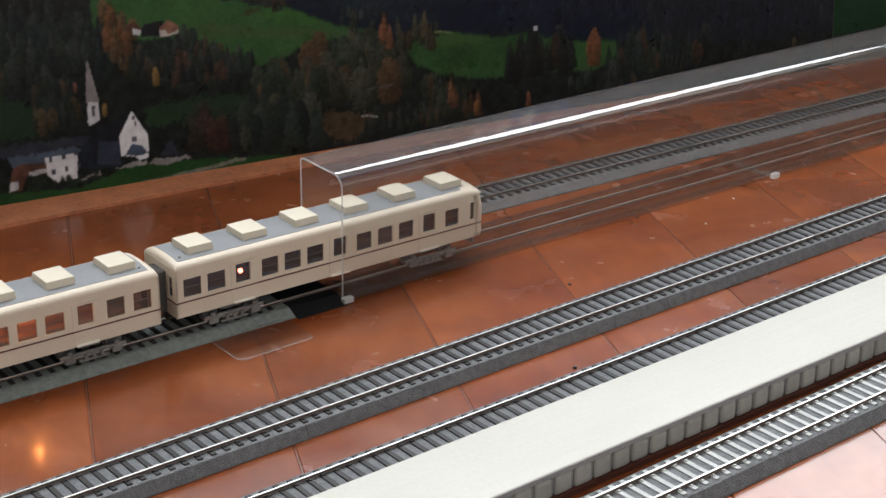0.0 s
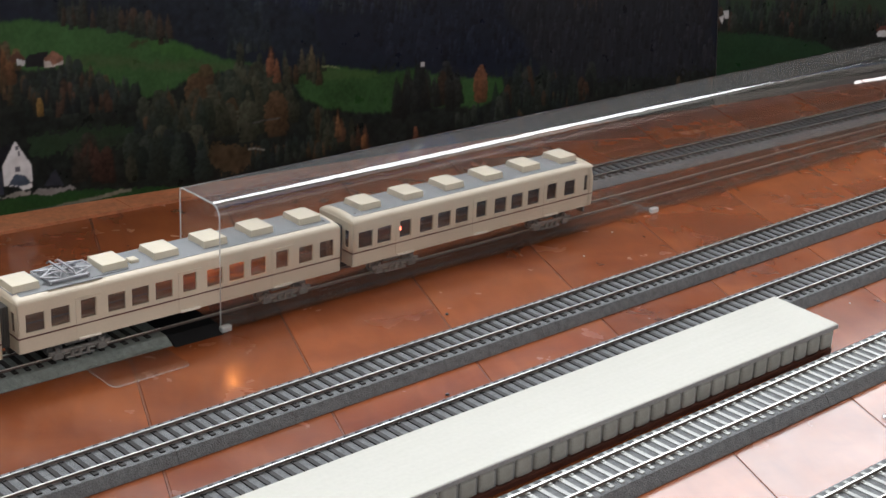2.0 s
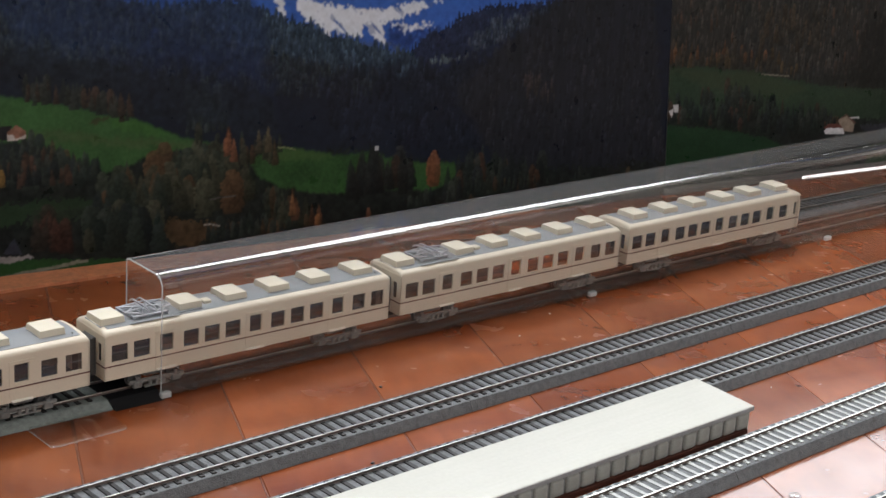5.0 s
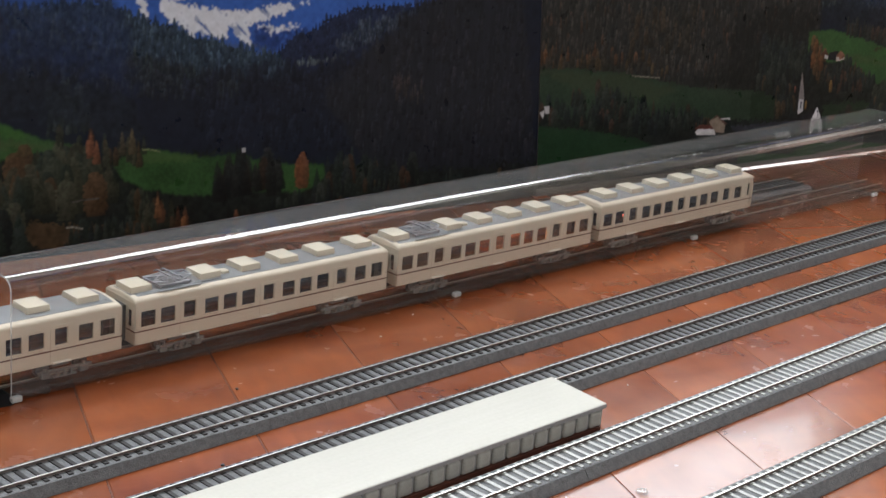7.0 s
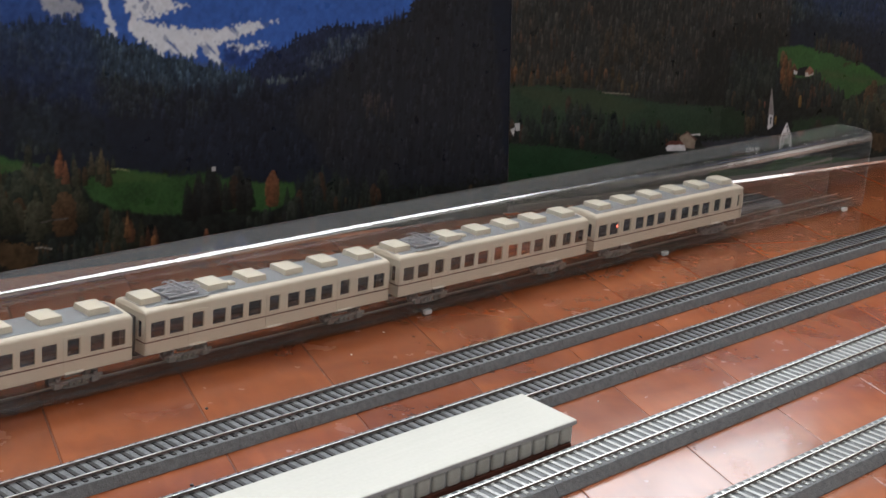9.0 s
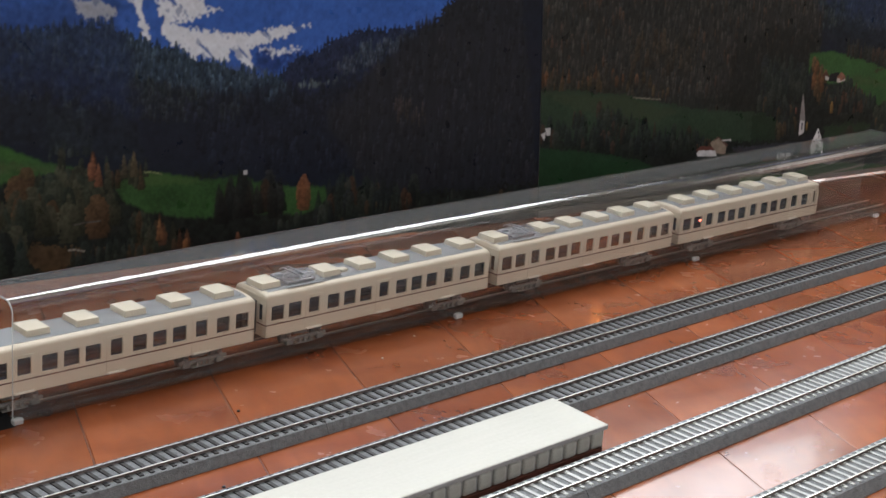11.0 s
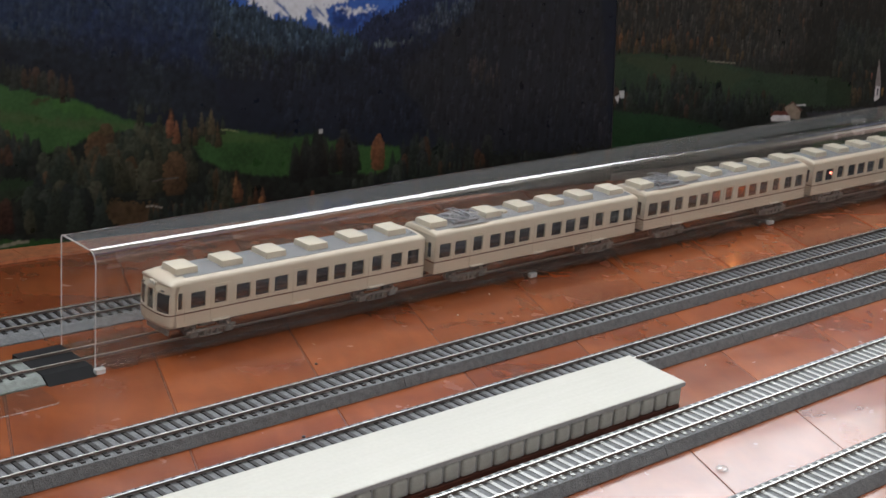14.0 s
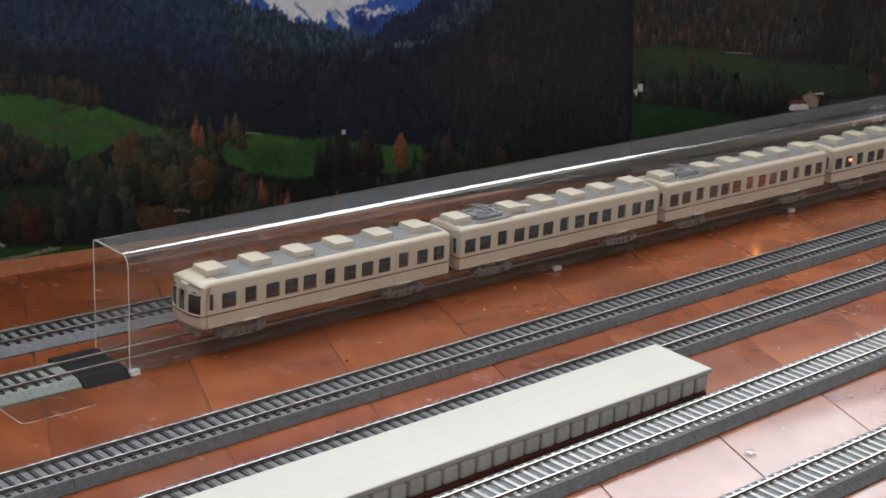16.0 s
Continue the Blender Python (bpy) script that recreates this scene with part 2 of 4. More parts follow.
def wall_with_window(name, y, win, x0, x1, z1, thick, turn=None):
    """A plastered wall with one window opening cut through it."""
    bm = bmesh.new()
    for a, b, c, d in ((x0, win["x0"], 0, z1), (win["x1"], x1, 0, z1), (win["x0"], win["x1"], 0, win["z0"]), (win["x0"], win["x1"], win["z1"], z1)):
        box(a, b, y, y + thick, c, d, 0, bm)
    ob = tagged(part(name, bm, "plaster"), "white plastered wall with a wide unseen window", "wall", kind="structure")
    frame_ob = thing(name.replace("wall", "window"), "white frame of an unseen window in the wall", "window", kind="structure")
    w = 0.05
    for a, b, c, d in ((win["x0"], win["x1"], win["z0"], win["z0"] + w), (win["x0"], win["x1"], win["z1"] - w, win["z1"]),
                       (win["x0"], win["x0"] + w, win["z0"] + w, win["z1"] - w), (win["x1"] - w, win["x1"], win["z0"] + w, win["z1"] - w)):
        part("window_frame", box(a, b, y + 0.02, y + 0.07, c, d, 0.004), "plaster", frame_ob)
    if turn:
        ob.matrix_world = turn
        frame_ob.matrix_world = turn
    return ob


wall_with_window("wall_north", 0.60, WIN_BACK, -2.6, 3.2, 2.5, 0.12)
# the south window is added, out of view, to hold the fill lamp
wall_with_window("wall_south", -2.72, FILL_WINDOW, -2.6, 3.2, 2.5, 0.12)
for nm, x in (("wall_west", -2.72), ("wall_east", 3.2)):
    tagged(part(nm, box(x, x + 0.12, -2.6, 0.6, 0, 2.5), "plaster"), "plain white plastered wall", "wall", kind="structure")
tagged(part("ceiling", box(-2.6, 3.2, -2.6, 0.6, 2.5, 2.6), "plaster"), "plain white ceiling", "ceiling", kind="structure")
floor = tagged(part("floor", box(-2.6, 3.2, -2.6, 0.6, -0.1, -0.0006), "grout"), "glazed terracotta tile floor", "floor", kind="structure")

RIM = thing("rim_board", "thin reddish brown wooden strip at the foot of the picture", "trim", kind="structure")
bm = bmesh.new()
for i in range(8):
    xa, xb = -0.9 + i * 0.175, -0.9 + (i + 1) * 0.175 - 0.0006
    f = lambda x: 0.2875 - 0.0885 * x
    vs = [bm.verts.new(v) for z in (0.0, 0.0022) for v in ((xa, f(xa), z), (xb, f(xb), z), (xb, wall_y(xb) + 0.05, z), (xa, wall_y(xa) + 0.05, z))]
    for q in ((3, 2, 1, 0), (4, 5, 6, 7), (0, 1, 5, 4), (1, 2, 6, 5), (2, 3, 7, 6), (3, 0, 4, 7)):
        bm.faces.new([vs[k] for k in q])
part("strip", bm, "rim", RIM)


# ---- the tracks ----
RAIL_TOP, GAUGE, PITCH = 0.0062, 0.0165, 0.0072


def sleeper_mesh(mat):
    bm = box(-0.0014, 0.0014, -0.0129, 0.0129, 0.0030, 0.0047, 0.0002)
    for s in (-1, 1):
        for d in (-0.0016, 0.0016):
            box(-0.0007, 0.0007, s * 0.00825 + d - 0.0006, s * 0.00825 + d + 0.0006, 0.0046, 0.0052, 0, bm)
    return mesh_of(bm, mat)


SLEEPER, SLEEPER_PALE = sleeper_mesh("sleeper"), sleeper_mesh("sleeper_pale")


def rail_profile(y):
    h = RAIL_TOP
    return [(y - 0.0007, 0.0046), (y + 0.0007, 0.0046), (y + 0.00018, 0.0050), (y + 0.00018, 0.0057), (y + 0.00042, 0.0058), (y + 0.00036, h), (y - 0.00036, h), (y - 0.00042, 0.0058), (y - 0.00018, 0.0057), (y - 0.00018, 0.0050)]


def rail_bar(y, x0, x1):
    """A rail with a bright running surface on a browned web and foot."""
    bm = extruded(rail_profile(y), x0, x1)
    bm.normal_update()
    for f in bm.faces:
        f.material_index = 0 if f.calc_center_median().z > 0.00585 and abs(f.normal.x) < 0.5 else 1
    return bm


def track(name, label, y0, slope, x0, x1, ballast="ballast", section=0.246, tie=None, lift=0.0, foot=0.0216):
    """A straight model track along its own x: grey roadbed in sections, two rails and single sleepers."""
    ob = thing(name, label, "model track", "model railway tracks", at=Matrix.Translation((0, y0, lift)) @ Matrix.Rotation(math.atan(slope), 4, "Z"))
    top = 0.0134 if lift else 0.0148
    prof = [(-foot, 0.0001 - lift), (foot, 0.0001 - lift), (foot - 0.0002, 0.0008 - lift), (top + 0.0010, 0.0037), (top, 0.0040), (-top, 0.0040), (-top - 0.0010, 0.0037), (-foot + 0.0002, 0.0008 - lift)]
    x = x0
    while x < x1 - 1e-6:
        e = min(x + section, x1)
        part("roadbed", extruded(prof, x + 0.00015, e - 0.00015), ballast, ob)
        x = e
    for i in range(int((x1 - x0) / PITCH)):
        part("sleeper", tie or SLEEPER, None, ob, at=Matrix.Translation((x0 + (i + 0.5) * PITCH, 0, 0)) @ Matrix.Rotation(random.uniform(-0.012, 0.012), 4, "Z"))
    for s in (-1, 1):
        part("rail", rail_bar(s * GAUGE / 2, x0, x1), ("rail", "rail_web"), ob)
    return ob


track("model_track", "model railway track with grey roadbed and dark sleepers", 0.0040, 0.0, -0.86, 1.16, lift=0.0025, foot=0.0173)
track("model_track", "model railway track with grey roadbed running behind the platform", -0.0608, 0.0002, -0.86, 1.16, lift=0.0025, foot=0.0178)
track("model_track", "model railway track with pale grey sleepers along the platform", -0.1491, 0.0064, -0.80, 1.0, tie=SLEEPER_PALE, lift=0.0025, foot=0.0184)
track("model_track", "model railway track with pale grey sleepers beside the tiles", -0.2402, 0.0, -0.60, 0.8, tie=SLEEPER_PALE, lift=0.0025, foot=0.0189)
track("model_track", "short model railway track with grey-green roadbed leading into the case", 0.1173, -0.0241, -1.16, -0.297, "ballast_green")
track("model_track", "model railway track with dark sleepers behind the clear case", 0.1765, -0.05, -1.0, 0.62)

# ---- the platform ----
def platform():
    ob = thing("platform", "long cream station platform with a ribbed grey side wall", "model platform")
    y0, y1, x0 = -0.1268, -0.0793, -0.86
    bm = bmesh.new()
    vs = [bm.verts.new((x, y, z)) for z in (0.0152, 0.0174) for x, y in ((x0, y0), (0.0, y0), (0.0034, y1), (x0, y1))]
    for q in ((3, 2, 1, 0), (4, 5, 6, 7), (0, 1, 5, 4), (1, 2, 6, 5), (2, 3, 7, 6), (3, 0, 4, 7)):
        bm.faces.new([vs[k] for k in q])
    bmesh.ops.bevel(bm, geom=bm.edges[:], offset=0.0003, segments=1, affect="EDGES")
    part("deck", bm, "platform", ob, "cream painted deck")
    part("edge_strip", box(x0, -0.0004, y0 - 0.0004, y0 + 0.0006, 0.0147, 0.0171), "platform_edge", ob, "grey edge strip")
    part("core", box(x0, -0.0032, y0 + 0.0042, y1 - 0.003, 0.0, 0.0152), "platform_side", ob)
    part("foot", box(x0, -0.0030, y0 + 0.0002, y0 + 0.0042, 0.0, 0.0028), "brown", ob, "dark brown foot strip")
    panel = mesh_of(box(-0.0051, 0.0051, -0.0006, 0.0040, 0.0028, 0.0134, 0.0019, segments=3), "platform_side", smooth=False)
    post = mesh_of(box(-0.0006, 0.0006, 0.0010, 0.0030, 0.0026, 0.0148), "platform_edge")
    part("head_strip", box(x0, -0.0030, y0 + 0.0024, y0 + 0.0042, 0.0132, 0.0150), "platform_edge", ob)
    for i in range(70):
        part("panel", panel, None, ob, at=Matrix.Translation((-0.0072 - i * 0.01205, y0 + 0.0014, 0)))
        part("post", post, None, ob, at=Matrix.Translation((-0.0072 - (i + 0.5) * 0.01205, y0 + 0.0014, 0)))
    for y in (y0 + 0.008, (y0 + y1) / 2, y1 - 0.008):
        part("end_panel", box(-0.0032, -0.0012, y - 0.0066, y + 0.0066, 0.002, 0.0150, 0.0006), "platform_side", ob)
    return ob


platform()

# ---- the clear case over the train's track ----
CASE = Matrix.Translation((0, 0.1173, 0)) @ Matrix.Rotation(math.atan(-0.0241), 4, "Z")
CX0, CX1 = -0.2645, 0.690


def bent_sheet(t, r, half, top, back=0.0216, rb=0.0030):
    """The section of a sheet bent widely over its front edge and sharply over its back edge."""
    def arc(cy, cz, rad, a0, a1, n=14):
        return [(cy + rad * math.cos(radians(a0 + (a1 - a0) * i / n)), cz + rad * math.sin(radians(a0 + (a1 - a0) * i / n))) for i in range(n + 1)]
    outer = [(back, 0.003)] + arc(back - rb, top - rb, rb, 0, 90, 6) + arc(-half + r, top - r, r, 90, 180) + [(-half, 0.003)]
    inner = [(-half + t, 0.003)] + arc(-half + r, top - r, r - t, 180, 90) + arc(back - rb, top - rb, rb - t, 90, 0, 6) + [(back - t, 0.003)]
    return outer + inner


def smooth_sides(bm):
    """Smooth shading on the bends alone; the milkier top takes its own material."""
    bm.normal_update()
    for f in bm.faces:
        f.smooth = len(f.verts) == 4 and min(e.calc_length() for e in f.edges) < 0.003
        # only upward-facing bend faces take the strengthened highlight
        f.material_index = 2 if f.smooth and f.normal.z > 0.78 else 1 if len(f.verts) == 4 and abs(f.normal.z) > 0.99 else 0
    return bm


def case():
    ob = thing("display_case", "long clear acrylic cover bent over the train track", "display case", at=CASE)
    sheet = part("cover", smooth_sides(extruded(bent_sheet(0.0016, 0.0090, 0.0206, 0.0755), CX0, CX1)), ("acrylic", "acrylic_milky", "acrylic_bend_glint"), ob, "clear bent acrylic cover")
    rim_l = part("edge", extruded(bent_sheet(0.0009, 0.0075, 0.02065, 0.0756), CX0 - 0.0005, CX0 - 0.0001), "frost", ob, "polished bright edge")
    rim_r = part("edge", extruded(bent_sheet(0.0007, 0.0075, 0.02065, 0.0756), CX1 + 0.0001, CX1 + 0.0004), "acrylic_edge", ob, "polished far edge")
    base = part("base_sheet", box(CX0, CX1, -0.0225, 0.0225, 0.0012, 0.0030, 0.0003), "acrylic_base", ob, "clear acrylic base sheet tinted with the cover's shade")
    for o in (sheet, rim_l, rim_r, base):
        o.visible_shadow = False
    for y in (-0.0196, 0.0196):
        part("channel", box(CX0, CX1, y - 0.0016, y + 0.0016, 0.0030, 0.0042), "acrylic", ob).visible_shadow = False
    for x in (-0.2630, 0.0906 + 0.003, 0.3740, 0.655):
        clip = part("clip", box(x - 0.0035, x + 0.0035, -0.0245, -0.0205, 0.0004, 0.0042, 0.0007), "frost", ob, "clear plastic clip")
        box_b = box(x - 0.002, x + 0.002, -0.0205, 0.0225, 0.0006, 0.0012)
        bar = part("cross_bar", box_b, "acrylic_edge", ob)
        clip.visible_shadow = bar.visible_shadow = False
    for s in (-1, 1):
        part("rail", rail_bar(s * GAUGE / 2, -0.2970, CX1), ("rail_dull", "rail_web"), ob, "thin dull metal rail")
    return ob


case()
ramp_block = part("ramp_block", extruded([(-0.0245, 0.0001), (0.0225, 0.0001), (0.0215, 0.0044), (-0.0165, 0.0044)], -0.2968, CX0 + 0.003 - 0.0037), "black")
ramp_block.matrix_world = CASE
tagged(ramp_block, "matt black block joining the track to the case", "track adapter")

bm = bmesh.new()
pts = []
for cx, cy, a0 in ((-0.3075, 0.0785, -90), (-0.3075, 0.1005, 0), (-0.3475, 0.1005, 90), (-0.3475, 0.0785, 180)):
    pts += [(cx + 0.004 * math.cos(radians(a0 + 15 * i)), cy + 0.004 * math.sin(radians(a0 + 15 * i))) for i in range(7)]
low = [bm.verts.new((x, y, 0.0003)) for x, y in pts]
top = [bm.verts.new((x, y, 0.0014)) for x, y in pts]
bm.faces.new(low[::-1])
bm.faces.new(top)
for i in range(len(pts)):
    bm.faces.new((low[i - 1], low[i], top[i], top[i - 1]))
plate = tagged(part("clear_plate", bm, "acrylic"), "small clear acrylic plate with rounded corners on the floor", "plate")
plate.visible_shadow = False
# milky rods along the left and front sides stand for the edge's glint
bm = bmesh.new()
for i in range(14, 31):
    p, q = pts[i % len(pts)], pts[(i + 1) % len(pts)]
    cyl((*p, 0.0011), (*q, 0.0011), 0.0003, 6, bm)
part("edge", bm, "acrylic_edge", plate, "rounded edge with its glint in milky colour").visible_shadow = False


# ---- the printed mountain picture on two leaning boards ----
STEP = 0.0007
US = np.linspace(0, 1, 1430)
VS = np.concatenate([np.arange(0, 0.217, STEP), np.linspace(0.219, 0.3175, 20)])
PW, PH = len(US), len(VS)


def value_noise(per_u, per_v, octaves, rng, lean=0.0):
    """Soft noise with so many cells to the metre, leaning sideways as it rises."""
    out, amp, tot = np.zeros((PH, PW)), 1.0, 0.0
    for o in range(octaves):
        x, y = (US[None, :] + lean * VS[:, None] + 1.0) * per_u, np.repeat(VS[:, None] * per_v, PW, 1)
        xi, yi = x.astype(int), y.astype(int)
        g = rng.random((yi.max() + 2, xi.max() + 2))
        fx, fy = x - xi, y - yi
        fx, fy = fx * fx * (3 - 2 * fx), fy * fy * (3 - 2 * fy)
        out += amp * ((g[yi, xi] * (1 - fx) + g[yi, xi + 1] * fx) * (1 - fy) + (g[yi + 1, xi] * (1 - fx) + g[yi + 1, xi + 1] * fx) * fy)
        tot += amp
        amp *= 0.55
        per_u, per_v = per_u * 2, per_v * 2
    return out / tot


def paint():
    """The colours of the print: snowy peaks, wooded slopes, meadows, autumn trees, a village church."""
    rng = np.random.default_rng(5)
    U, V = np.meshgrid(US, VS)
    n_big, n_mid, n_fine, n_tiny = (value_noise(k, k, o, rng) for k, o in ((10, 3), (55, 3), (240, 2), (600, 1)))
    gully = value_noise(150, 34, 3, rng, 0.9)
    streak = value_noise(300, 45, 2, rng)
    img = np.zeros((PH, PW, 3))

    def ink(r, g, b):
        return np.maximum(np.array(srgb(r, g, b)) - 0.0017, 0.0018) / 1.15

    def inside(points, wob=0.0):
        """Where the cells lie inside an outline, its edge a little uneven."""
        uu, vv = U + wob * (n_fine - 0.5), V + wob * (n_tiny - 0.5) + wob * (n_mid - 0.5)
        hit = np.zeros(U.shape, bool)
        for (x1, y1), (x2, y2) in zip(points, points[1:] + points[:1]):
            if y1 != y2:
                hit ^= ((y1 > vv) != (y2 > vv)) & (uu < (x2 - x1) * (vv - y1) / (y2 - y1) + x1)
        return hit

    def blend(weight, colour, tex=None, amount=0.5):
        w = np.clip(weight, 0, 1)[..., None]
        t = 1.0 if tex is None else np.maximum(1 + amount * 2 * (tex - 0.5), 0.3)[..., None]
        img[:] = img * (1 - w) + colour * t * w

    def softened(w, times=2):
        w = w.astype(float)
        for k in range(times):
            for axis in (0, 1):
                w = (np.roll(w, 1, axis) + 2 * w + np.roll(w, -1, axis)) / 4
        return w

    def fill(mask, colour, tex=None, amount=0.5):
        blend(mask.astype(float), colour, tex, amount)

    def tree(u, v, h, w, colour, round_top):
        """A single tree: a ragged cone, or a rounder crown, lit from one side and dark at its foot."""
        c0, c1 = np.searchsorted(US, (u - w, u + w))
        r0, r1 = np.searchsorted(VS, (v, v + h))
        if c1 <= c0 or r1 <= r0:
            return
        uu, vv = U[r0:r1, c0:c1], V[r0:r1, c0:c1]
        s = np.clip((vv - v) / h, 0, 1)
        half = w * (np.sqrt(np.clip(1 - (2 * s - .8) ** 2 / 1.5, 0, 1)) if round_top else (1 - s) ** .75)
        half = half * (.55 + .5 * n_tiny[r0:r1, c0:c1] + .4 * n_fine[r0:r1, c0:c1])
        cover = np.clip((half - np.abs(uu - u)) / (STEP * 1.5) + .5, 0, 1)[..., None] * .9
        light = (.45 + .55 * n_tiny[r0:r1, c0:c1] + .5 * n_fine[r0:r1, c0:c1]) * (1.5 - .6 * (uu - u + w) / (2 * w)) * (.65 + .75 * s)
        img[r0:r1, c0:c1] = img[r0:r1, c0:c1] * (1 - cover) + colour * light[..., None] * cover

    def wood(points, count, h, colours, autumn=(), share=0.0, slim=(.16, .26), wob=.006):
        """A wood of single trees inside an outline, the far ones first."""
        rows, cols = np.nonzero(inside(points, wob))
        if not len(rows):
            return
        pick = rng.integers(0, len(rows), int(count * 1.6))
        for k in pick[np.argsort(-VS[rows[pick]])]:
            fall = rng.random() < share
            c = (autumn if fall else colours)[rng.integers(len(autumn if fall else colours))]
            hh = h * rng.uniform(.55, 1.15)
            tree(US[cols[k]], VS[rows[k]], hh, hh * rng.uniform(*slim), c * (rng.uniform(.4, .85) if fall else rng.uniform(.6, 1.25)), rng.random() < .5 if fall else rng.random() < .3)

    # blue shaded snow, lit snow
    fill(V > -1, ink(54, 92, 168), n_big * .5 + n_fine * .5, .45)
    fill(V < .135, ink(30, 33, 32), n_fine, .7)
    fill(inside([(-.05, .12), (.43, .12), (.46, .15), (.45, .178), (.30, .25), (-.05, .32)], .01), ink(42, 40, 37), streak, .5)
    fill(inside([(.86, .12), (1.05, .12), (1.05, .32), (.95, .24), (.88, .18)], .01), ink(33, 35, 42), streak, .35)
    blend(softened(inside([(0.726, 0.164), (0.773, 0.164), (0.816, 0.176), (0.868, 0.175), (0.873, 0.186), (0.794, 0.17), (0.762, 0.166), (0.731, 0.166)], .02), 6) * .5, ink(60, 100, 180), n_fine, .4)
    lit = [[(0.554, 0.205), (0.564, 0.195), (0.571, 0.19), (0.579, 0.192), (0.593, 0.193), (0.588, 0.198), (0.579, 0.205)],
           [(0.6, 0.207), (0.608, 0.193), (0.61, 0.181), (0.616, 0.172), (0.619, 0.18), (0.613, 0.19), (0.61, 0.207)],
           [(0.623, 0.206), (0.628, 0.189), (0.629, 0.179), (0.633, 0.171), (0.645, 0.167), (0.654, 0.159), (0.66, 0.164), (0.67, 0.157), (0.678, 0.155), (0.686, 0.158), (0.683, 0.166), (0.691, 0.165), (0.696, 0.152), (0.706, 0.15), (0.702, 0.163), (0.707, 0.167), (0.717, 0.17), (0.731, 0.172), (0.76, 0.181), (0.753, 0.182), (0.726, 0.179), (0.706, 0.176), (0.681, 0.178), (0.662, 0.18), (0.643, 0.183), (0.634, 0.187), (0.655, 0.189), (0.679, 0.196), (0.665, 0.197), (0.658, 0.206)],
           [(0.708, 0.166), (0.717, 0.162), (0.725, 0.158), (0.726, 0.161), (0.737, 0.161), (0.753, 0.162), (0.745, 0.164), (0.726, 0.164)]]
    snow = np.zeros(U.shape, bool)
    for p in lit:
        snow |= inside(p, .006)
    blend(softened(snow & (gully < .74), 1), ink(208, 212, 222), gully * .6 + n_fine * .4, .25)
    blend(softened(snow & (gully * .6 + n_fine * .4 > .64), 1) * .6, ink(80, 96, 140))
    blend(softened(inside([(0.709, 0.164), (0.731, 0.16), (0.762, 0.16), (0.746, 0.154), (0.725, 0.145), (0.71, 0.145), (0.706, 0.156)], .012), 2) * .8, ink(34, 52, 104), n_fine, .7)
    blend(softened(inside([(0.681, 0.157), (0.7, 0.151), (0.725, 0.146), (0.71, 0.143), (0.685, 0.149)], .01), 2) * .7, ink(62, 76, 110), gully, .7)
    # wooded slopes, far to near
    navy, sea, grey_green = [ink(38, 52, 76), ink(48, 64, 88)], [ink(44, 58, 74), ink(54, 69, 82), ink(36, 48, 62)], [ink(40, 49, 52), ink(50, 59, 58), ink(34, 42, 48)]
    far = [(0.729, 0.142), (0.746, 0.155), (0.762, 0.159), (0.794, 0.173), (0.839, 0.176), (0.873, 0.176), (0.885, 0.166), (0.816, 0.127), (0.73, 0.121)]
    fill(inside(far, .006), ink(32, 40, 64), n_fine, .6)
    wood(far, 260, .006, [ink(34, 42, 66), ink(28, 36, 56)])
    wood([(0.811, 0.162), (0.845, 0.167), (0.868, 0.169), (0.85, 0.158), (0.828, 0.15), (0.794, 0.137), (0.783, 0.143)], 120, .006, [ink(58, 66, 78), ink(44, 54, 66)])
    wood([(0.743, 0.131), (0.783, 0.131), (0.797, 0.136), (0.786, 0.133), (0.751, 0.133)], 40, .004, [ink(74, 84, 88)])
    left = [(0.349, 0.215), (0.503, 0.181), (0.528, 0.184), (0.545, 0.186), (0.566, 0.187), (0.584, 0.188), (0.597, 0.18), (0.617, 0.171), (0.633, 0.167), (0.661, 0.157), (0.678, 0.153), (0.71, 0.143), (0.731, 0.141), (0.746, 0.118), (0.525, 0.128), (0.344, 0.154)]
    fill(inside(left, .006), ink(40, 52, 64), n_fine, .8)
    wood(left, 1500, .0075, sea, wob=.003)
    ridge = [(0.349, 0.222), (0.412, 0.214), (0.468, 0.198), (0.527, 0.177), (0.552, 0.169), (0.574, 0.158), (0.598, 0.15), (0.627, 0.138), (0.675, 0.126), (0.525, 0.123), (0.344, 0.154)]
    fill(inside(ridge, .006), ink(34, 42, 48), n_fine, .8)
    wood(ridge, 900, .008, grey_green, wob=.003)
    blend(softened(inside([(0.509, 0.167), (0.518, 0.168), (0.515, 0.163), (0.505, 0.161)], .012) | inside([(0.476, 0.125), (0.495, 0.123), (0.486, 0.12), (0.48, 0.121)], .01) | inside([(0.497, 0.136), (0.515, 0.146), (0.519, 0.144), (0.508, 0.138)], .01), 3) * .75, ink(38, 56, 110), n_fine, .8)
    # the dark valley
    valley = [(0.34, 0.149), (0.44, 0.142), (0.468, 0.143), (0.506, 0.15), (0.555, 0.146), (0.605, 0.139), (0.664, 0.129), (0.736, 0.123), (0.79, 0.134), (0.846, 0.156), (1.028, 0.239), (1.189, -0.004), (0.684, 0.042), (0.54, 0.067), (0.375, 0.112)]
    blend(softened(inside(valley, .03), 8), ink(25, 30, 43), n_big * .5 + n_fine * .5, .4)
    wood([(0.46, 0.15), (0.587, 0.143), (0.704, 0.123), (0.684, 0.105), (0.554, 0.121), (0.46, 0.134)], 260, .008, [ink(30, 34, 42), ink(36, 42, 48)])
    wood([(0.534, 0.12), (0.563, 0.125), (0.57, 0.09), (0.536, 0.091)], 70, .010, [ink(34, 42, 46), ink(44, 52, 52)])
